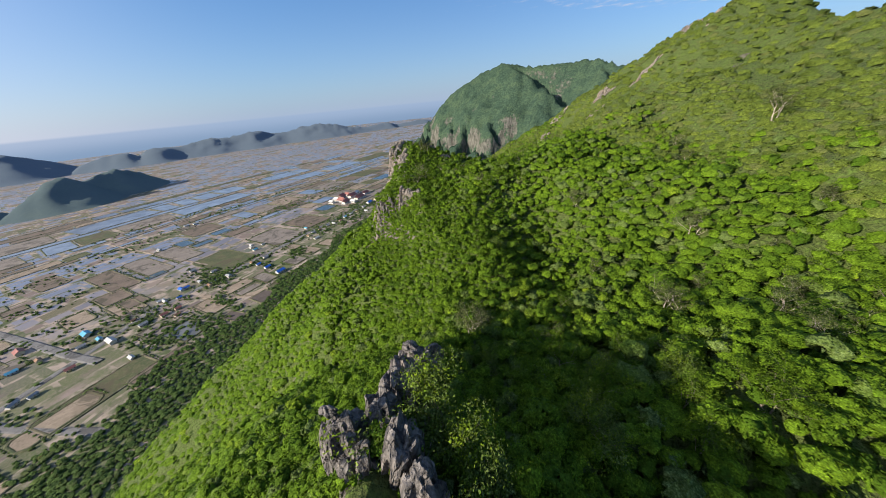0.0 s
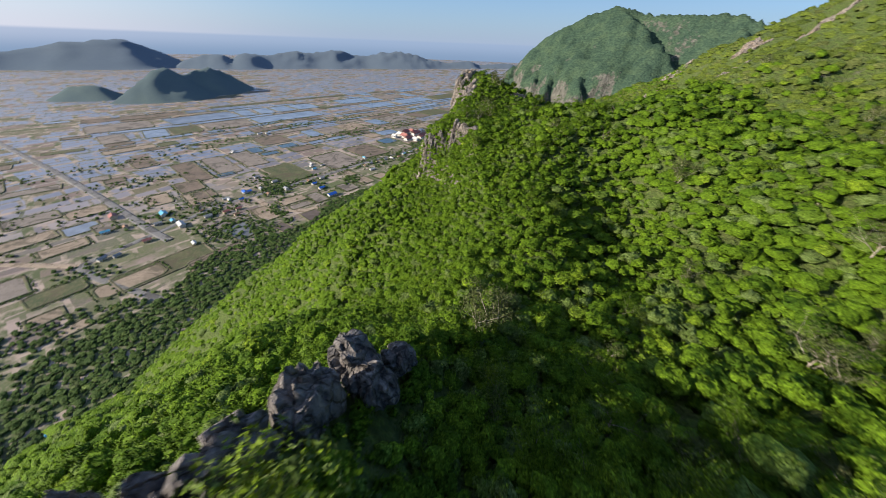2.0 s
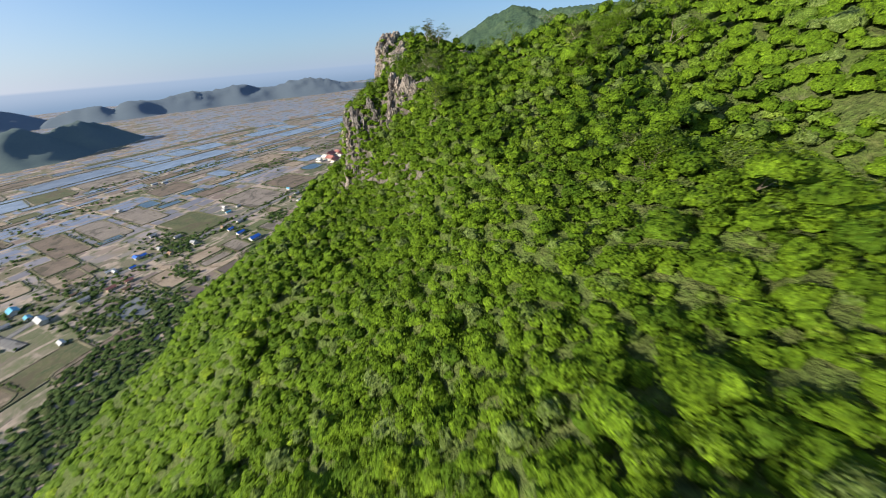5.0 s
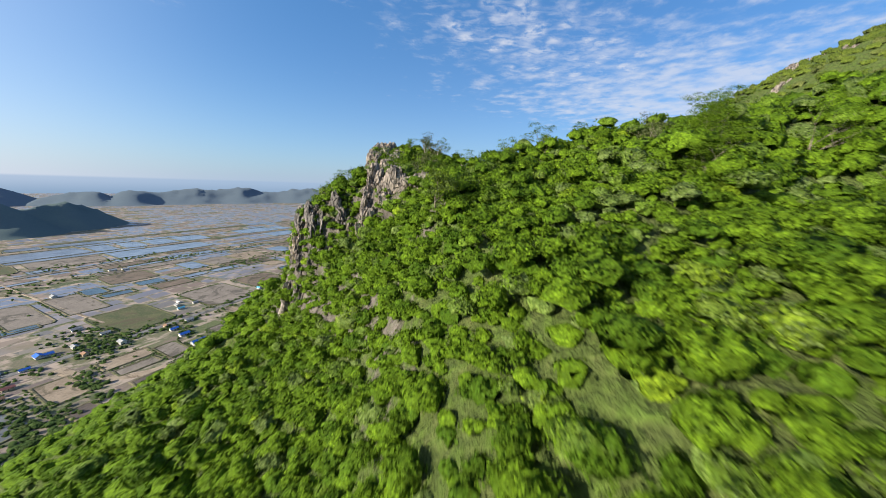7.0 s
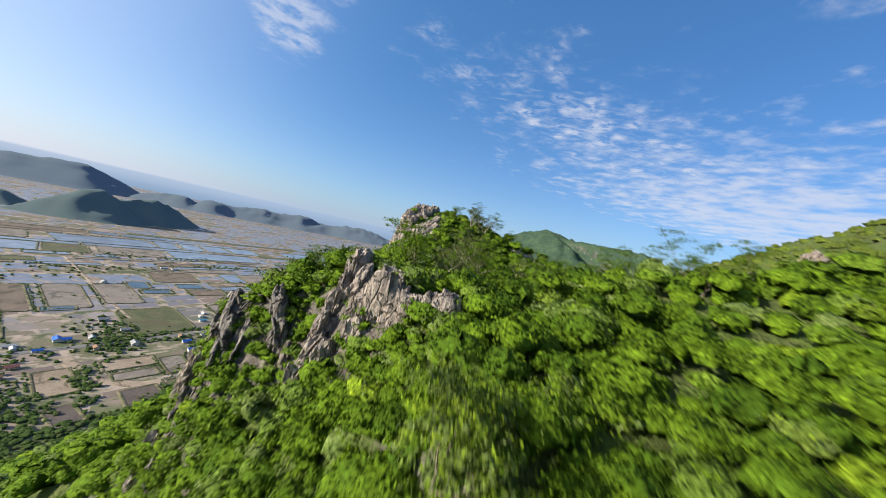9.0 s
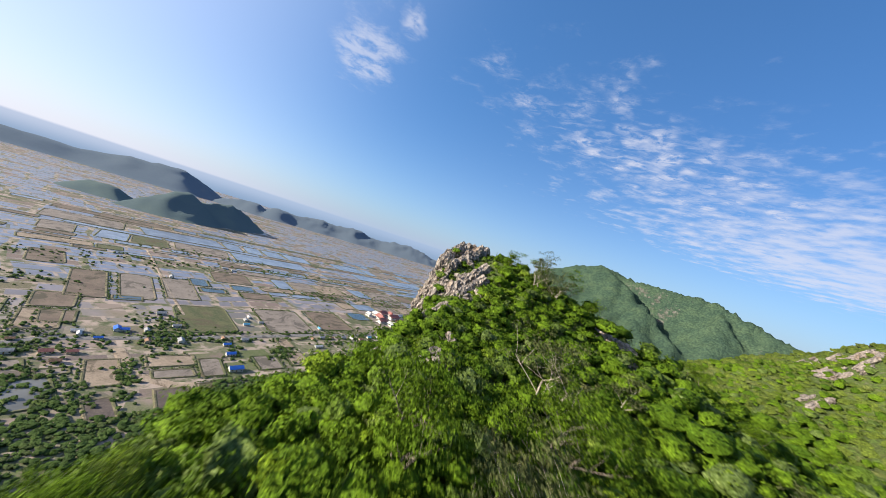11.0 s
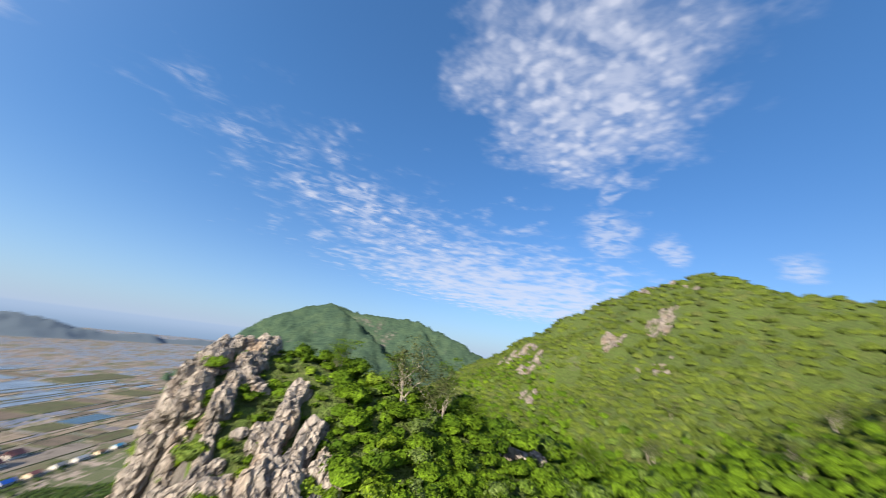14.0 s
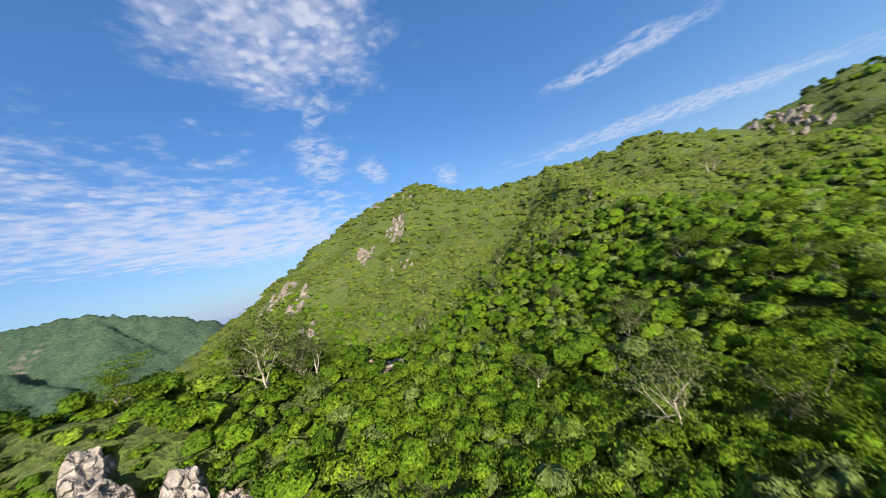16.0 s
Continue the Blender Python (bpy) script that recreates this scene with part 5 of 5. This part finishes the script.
def strip(name, line, wide, mat, label, z=0.35, category="road"):
    """A road laid along a line of points, with a crowned top and sloping shoulders."""
    verts, faces = [], []
    pts = [Vector((x, y, 0)) for x, y in line]
    for k, p in enumerate(pts):
        d = (pts[min(k + 1, len(pts) - 1)] - pts[max(k - 1, 0)]).normalized()
        s = Vector((-d.y, d.x, 0))
        for off, h in ((-0.72, 0.02), (-0.5, z), (0, z + 0.08), (0.5, z), (0.72, 0.02)):
            verts.append(tuple(p + s * off * wide + Vector((0, 0, h))))
    for k in range(len(pts) - 1):
        faces += [(5 * k + m, 5 * k + m + 1, 5 * k + m + 6, 5 * k + m + 5) for m in range(4)]
    return tagged(link_mesh(name, verts, faces, mat), label, category, kind="structure")


strip("highway", [(-330, 262), (-362, 274), (-498, 334), (-640, 392), (-990, 527), (-1288, 613), (-1900, 800)], 6.5, ASPHALT, "straight grey asphalt highway across the flats", 0.9)
strip("village_road", [(-372, 205), (-358, 268), (-344, 344), (-305, 407), (-258, 487), (-226, 548), (-167, 643), (-110, 735), (-40, 850)], 5.5, ASPHALT, "narrow paved village road")
strip("side_road", [(-253, 178), (-300, 186), (-345, 195), (-372, 205)], 5.0, ASPHALT, "grey paved side road with a low wall")
strip("dirt_road", [(-372, 205), (-436, 196), (-493, 184), (-600, 170), (-760, 150)], 5.0, DIRT_ROAD, "pale curving dirt road")
strip("dirt_track", [(-300, 372), (-278, 362), (-262, 352), (-240, 356), (-225, 360), (-210, 372)], 7.0, DIRT_ROAD, "bare dirt track between the plots")
strip("bund_road", [(-345, 470), (-420, 512), (-520, 570), (-640, 640)], 2.6, DIRT_ROAD, "pale track on a dike")

ROOFS = {"blue": plain_paint("blue_roof", (0.03, 0.13, 0.50), 0.45, 0.2, 0.4), "red": plain_paint("red_roof", (0.30, 0.12, 0.10), 0.6, 0.25, 0.4), "grey": plain_paint("grey_roof", (0.30, 0.30, 0.30), 0.6, 0.3, 0.4),
         "white": plain_paint("white_roof", (0.50, 0.50, 0.48), 0.6, 0.25, 0.4), "rust": plain_paint("rusty_roof", (0.26, 0.15, 0.09), 0.7, 0.35, 0.4), "cyan": plain_paint("cyan_roof", (0.10, 0.36, 0.52), 0.45, 0.2, 0.4)}
PLASTER = plain_paint("white_plaster", (0.561, 0.535, 0.484), 0.8, 0.2, 0.5)
CREAM = plain_paint("cream_plaster", (0.58, 0.48, 0.34), 0.8, 0.2, 0.5)
DARK_GLASS = plain_paint("window_glass", (0.03, 0.04, 0.05), 0.15, 0.1, 0.5)
WOOD = plain_paint("door_wood", (0.16, 0.09, 0.05), 0.7, 0.3, 2.0)


def box(name, x0, x1, y0, y1, z0, z1, mat, parent):
    v = [(x, y, z) for z in (z0, z1) for x, y in ((x0, y0), (x1, y0), (x1, y1), (x0, y1))]
    f = [(0, 3, 2, 1), (4, 5, 6, 7), (0, 1, 5, 4), (1, 2, 6, 5), (2, 3, 7, 6), (3, 0, 4, 7)]
    return link_mesh(name, v, f, mat, parent)


def gable(name, half, long, eave, rise, mat, parent, over=0.7, thick=0.18, y=0.0):
    """A pitched roof with overhang and thickness; the ridge runs along y."""
    v = []
    for dz in (0, thick):
        for yy in (y - long / 2 - over, y + long / 2 + over):
            v += [(-half - over, yy, eave - 0.25 + dz), (0, yy, eave + rise + dz), (half + over, yy, eave - 0.25 + dz)]
    f = [(0, 1, 4, 3), (1, 2, 5, 4), (6, 9, 10, 7), (7, 10, 11, 8), (0, 3, 9, 6), (2, 8, 11, 5), (0, 6, 7, 1), (1, 7, 8, 2), (3, 4, 10, 9), (4, 5, 11, 10)]
    return link_mesh(name, v, f, mat, parent)


def house(wide, long, high, roof, walls, label, name="house", rise=None, windows=3):
    root = tagged(new(name), label, "house", "village houses")
    rise = rise or wide * 0.28
    h = wide / 2
    v = [(x, y, z) for y in (-long / 2, long / 2) for x, z in ((-h, -0.2), (h, -0.2), (h, high), (0, high + rise - 0.1), (-h, high))]
    me = bpy.data.meshes.new("wall")
    me.from_pydata(v, [], [(0, 1, 2, 3, 4), (9, 8, 7, 6, 5), (1, 6, 7, 2), (5, 0, 4, 9)])
    me.materials.append(walls)
    new("wall", me).parent = root
    gable("roof", h, long, high, rise, ROOFS[roof], root)
    for k in range(windows):
        y = -long / 2 + long * (k + 0.5) / windows
        for s in (-1, 1):
            if k == 1 and s == 1:
                box("door", s * h - 0.02, s * h + 0.06, y - 0.5, y + 0.5, 0.0, 2.1, WOOD, root)
            else:
                w_ob = box("window", s * h - 0.05, s * h + 0.05, y - 0.6, y + 0.6, 1.0, 2.2, DARK_GLASS, root)
                box("sill", s * h - 0.1, s * h + 0.14, y - 0.7, y + 0.7, 0.9, 0.998, PLASTER, w_ob)
    return root


HOUSES = {k: house(*spec) for k, spec in {
    "blue": (8, 13, 3.2, "blue", PLASTER, "house with a bright blue metal roof and pale walls"), "red": (7.5, 11, 3.0, "red", CREAM, "house with a dull red roof and cream walls"),
    "grey": (7, 11, 3.0, "grey", PLASTER, "plain house under a grey sheet roof"), "white": (7, 15, 3.0, "white", PLASTER, "long low white shed with a white roof"),
    "rust": (6.5, 9, 2.8, "rust", CREAM, "small house with a rusty sheet roof"), "cyan": (7, 12, 3.0, "cyan", PLASTER, "house with a light blue roof")}.items()}
SITES = [("blue", -256, 446, 0.85, 0), ("blue", -237, 432, 1.0, 0), ("blue", -211, 412, 1.35, 0), ("white", -191, 529, 1.0, 0), ("cyan", -227, 589, 0.9, 90), ("white", -346, 369, 0.8, 0), ("blue", -336, 394, 1.0, 90), ("grey", -322, 411, 0.9, 90),
         ("grey", -356, 451, 1.1, 0), ("grey", -319, 440, 1.0, 0), ("grey", -300, 520, 0.9, 90), ("cyan", -288, 508, 0.9, 0), ("grey", -284, 530, 0.8, 0), ("white", -306, 532, 0.7, 90), ("red", -437, 294, 1.4, 90), ("cyan", -386, 312, 1.4, 90),
         ("red", -351, 256, 1.0, 0), ("red", -318, 334, 1.0, 0), ("white", -344, 293, 1.3, 90), ("white", -299, 261, 0.8, 90), ("blue", -332, 397, 0.9, 0), ("white", -340, 367, 0.7, 90), ("rust", -300, 330, 1.0, 0), ("grey", -330, 318, 1.1, 0), ("red", -309, 345, 0.9, 0),
         ("grey", -372, 290, 1.0, 0), ("cyan", -362, 300, 0.9, 90), ("rust", -400, 276, 1.0, 90), ("cyan", -410, 262, 1.0, 0), ("grey", -255, 470, 1.0, 0), ("rust", -270, 455, 0.9, 90), ("grey", -286, 418, 1.1, 90), ("rust", -300, 396, 1.0, 90),
         ("grey", -205, 560, 1.0, 0), ("rust", -196, 572, 0.9, 0), ("white", -176, 600, 0.8, 90), ("grey", -186, 590, 0.9, 0), ("red", -165, 610, 0.9, 0), ("rust", -210, 545, 0.8, 90), ("cyan", -160, 632, 0.9, 0), ("grey", -150, 648, 1.0, 0), ("rust", -140, 664, 0.9, 0), ("grey", -130, 690, 1.0, 0), ("white", -120, 660, 0.8, 90),
         ("grey", -480, 560, 1.2, 90), ("white", -520, 700, 1.0, 0), ("white", -505, 708, 1.0, 0), ("cyan", -220, 74, 0.8, 20), ("grey", -395, 128, 0.8, 0), ("white", -540, 240, 0.9, 0), ("blue", -325, 372, 0.7, 0), ("rust", -350, 330, 0.8, 0), ("grey", -362, 218, 1.0, 30), ("grey", -354, 226, 0.9, 20)]
for kind, x, y, size, turn in SITES:
    copy_thing(HOUSES[kind], pose(x, y, 0.3, 0, 0, ROAD_TURN - 90 + turn) @ Matrix.Diagonal((size * 0.66, size * 0.66, size * 0.66, 1)))
for k, ob in enumerate(HOUSES.values()):
    ob.matrix_basis = pose(-120 + 14 * k, 720 + 22 * k, 0.3, 0, 0, ROAD_TURN - 90)


def temple_hall(x, y, wide, long, high, turn, roof="red"):
    """A temple hall with two stepped roofs."""
    root = tagged(new("temple_hall"), "white temple hall with stepped red roofs", "temple", "temple buildings")
    root.matrix_basis = pose(x, y, 0.3, 0, 0, turn)
    box("base", -wide / 2 - 2, wide / 2 + 2, -long / 2 - 2, long / 2 + 2, -0.2, 0.8, PLASTER, root)
    box("wall", -wide / 2, wide / 2, -long / 2, long / 2, 0.8, high, PLASTER, root)
    gable("lower_roof", wide / 2, long, high, wide * 0.30, ROOFS[roof], root, 1.6)
    gable("upper_roof", wide / 2 * 0.62, long * 0.72, high + wide * 0.16, wide * 0.34, ROOFS[roof], root, 1.0)
    for k in range(5):
        yy = -long / 2 + long * (k + 0.5) / 5
        for s in (-1, 1):
            box("window", s * wide / 2 - 0.05, s * wide / 2 + 0.06, yy - 0.8, yy + 0.8, 1.8, 4.0, DARK_GLASS, root)
    return root


for x, y, wd, ln, hi, turn, roof in ((-150, 772, 15, 34, 6, -30, "red"), (-214, 756, 9, 14, 5, 60, "white"), (-186, 812, 10, 16, 6, 58, "red"), (-160, 742, 9, 16, 5, 60, "white"), (-166, 826, 10, 18, 5, -30, "white"), (-172, 796, 14, 28, 6, -32, "red"), (-190, 760, 14, 26, 6, 58, "red"), (-178, 742, 12, 22, 6, -30, "red"), (-196, 790, 14, 22, 8, -30, "red"), (-205, 772, 12, 18, 6, 60, "white"), (-140, 812, 12, 24, 5, -30, "red")):
    temple_hall(x, y, wd * 0.8, ln * 0.8, hi * 0.8, turn, roof)
tagged(link_mesh("temple_court", [(-212, 752, 0.26), (-182, 718, 0.26), (-118, 776, 0.26), (-150, 836, 0.26), (-204, 806, 0.26)], [(0, 1, 2, 3, 4)], SILT), "pale paved temple court", "court", kind="structure")

# ---- trees of the plain ----
def plain_scrub(name, spots, r_lo, r_hi, per, size, label, seed):
    g = np.random.default_rng(seed)
    pts = np.array(spots)
    r = g.uniform(r_lo, r_hi, len(pts))
    v, f, t, soft = sprays(g, np.stack([pts[:, 0], pts[:, 1], r * 0.25], -1), r, np.clip(g.normal(0.38, 0.22, len(pts)), 0, 0.95), per, size, 0.7, body=(6, 3), core=1.0)
    soft = soft + np.array([0, 0, 1.8])
    soft /= np.linalg.norm(soft, axis=1)[:, None]
    return tagged(with_tone(link_mesh(name, v, f, LEAF_PLAIN), t, soft), label, "trees", kind="stuff")


g = np.random.default_rng(31)
belt = []
fx, fy = scatter(g, -300, 0, 20, 700, 3.6, lambda x, y: (land(x, y) < 2.0))
foot_y = [20, 66, 112, 194, 231, 314, 378, 453, 547, 700]
foot_x = [-230, -245, -250, -242, -236, -196, -172, -150, -118, -60]
near_foot = fx - np.interp(fy, foot_y, foot_x)
keep = near_foot > -26 + 10 * np.sin(fy / 23.0)
belt = [(x, y) for x, y in zip(fx[keep], fy[keep])]
plain_scrub("foothill_trees", belt, 1.4, 3.9, 4, 0.55, "dark green trees along the foot of the mountain", 32)
spots = []
for cx, cy, sx, sy, n_trees in ((-205, 470, 10, 8, 30), (-215, 485, 10, 6, 20), (-250, 300, 14, 20, 90), (-285, 280, 10, 14, 50), (-300, 425, 14, 10, 50), (-340, 440, 14, 16, 50), (-330, 330, 26, 20, 60), (-240, 440, 6, 22, 24), (-290, 400, 8, 16, 30),
                                (-150, 620, 30, 26, 150), (-190, 560, 16, 22, 60), (-130, 700, 30, 30, 110), (-300, 300, 20, 14, 40), (-380, 320, 30, 16, 50), (-250, 345, 5, 22, 40), (-310, 120, 40, 14, 120), (-280, 160, 14, 8, 40), (-360, 200, 16, 14, 30),
                                (-520, 380, 60, 16, 60), (-600, 470, 80, 20, 60), (-560, 620, 70, 12, 50), (-600, 760, 80, 14, 60), (-480, 820, 60, 10, 40), (-330, 760, 40, 16, 60), (-420, 900, 70, 12, 50), (-250, 900, 80, 30, 120), (-700, 330, 80, 14, 50), (-440, 320, 30, 10, 30), (-560, 200, 60, 20, 90), (-470, 170, 40, 12, 40)):
    th = radians(ROAD_TURN)
    n_trees = int(n_trees * 1.6)
    p, q = g.normal(0, sx * 0.9, n_trees), g.normal(0, sy * 0.9, n_trees)
    spots += [(cx + a * math.cos(th) - b * math.sin(th), cy + a * math.sin(th) + b * math.cos(th)) for a, b in zip(p, q)]
for k in range(260):
    t = g.uniform(0, 1)
    x, y = np.interp(t, [0, 0.2, 0.45, 0.75, 1], [-350, -305, -258, -167, -60]), np.interp(t, [0, 0.2, 0.45, 0.75, 1], [330, 407, 487, 643, 820])
    spots.append((x + g.choice((-1, 1)) * g.uniform(5, 16), y + g.uniform(-4, 4)))
hedges = []
for x, y, a, b, kind in PLOTS:
    th = radians(ROAD_TURN if y > 330 else ROAD_TURN + 8)
    for side in range(4):
        if g.uniform() < 0.45:
            continue
        run, off = (a, b / 2 + 1) if side < 2 else (b, a / 2 + 1)
        for along in np.arange(-run / 2, run / 2, 1.9):
            if g.uniform() < 0.2:
                continue
            s_off = (off + g.normal(0, 0.7)) * (1 if side % 2 else -1)
            p, q = (along, s_off) if side < 2 else (s_off, along)
            hedges.append((x + p * math.cos(th) - q * math.sin(th), y + p * math.sin(th) + q * math.cos(th)))
plain_scrub("hedges", hedges, 0.7, 1.7, 2, 0.35, "green scrub growing along the earth banks", 34)
plain_scrub("village_trees", spots, 1.2, 3.2, 3, 0.45, "dark green trees and bushes round the village plots", 33)
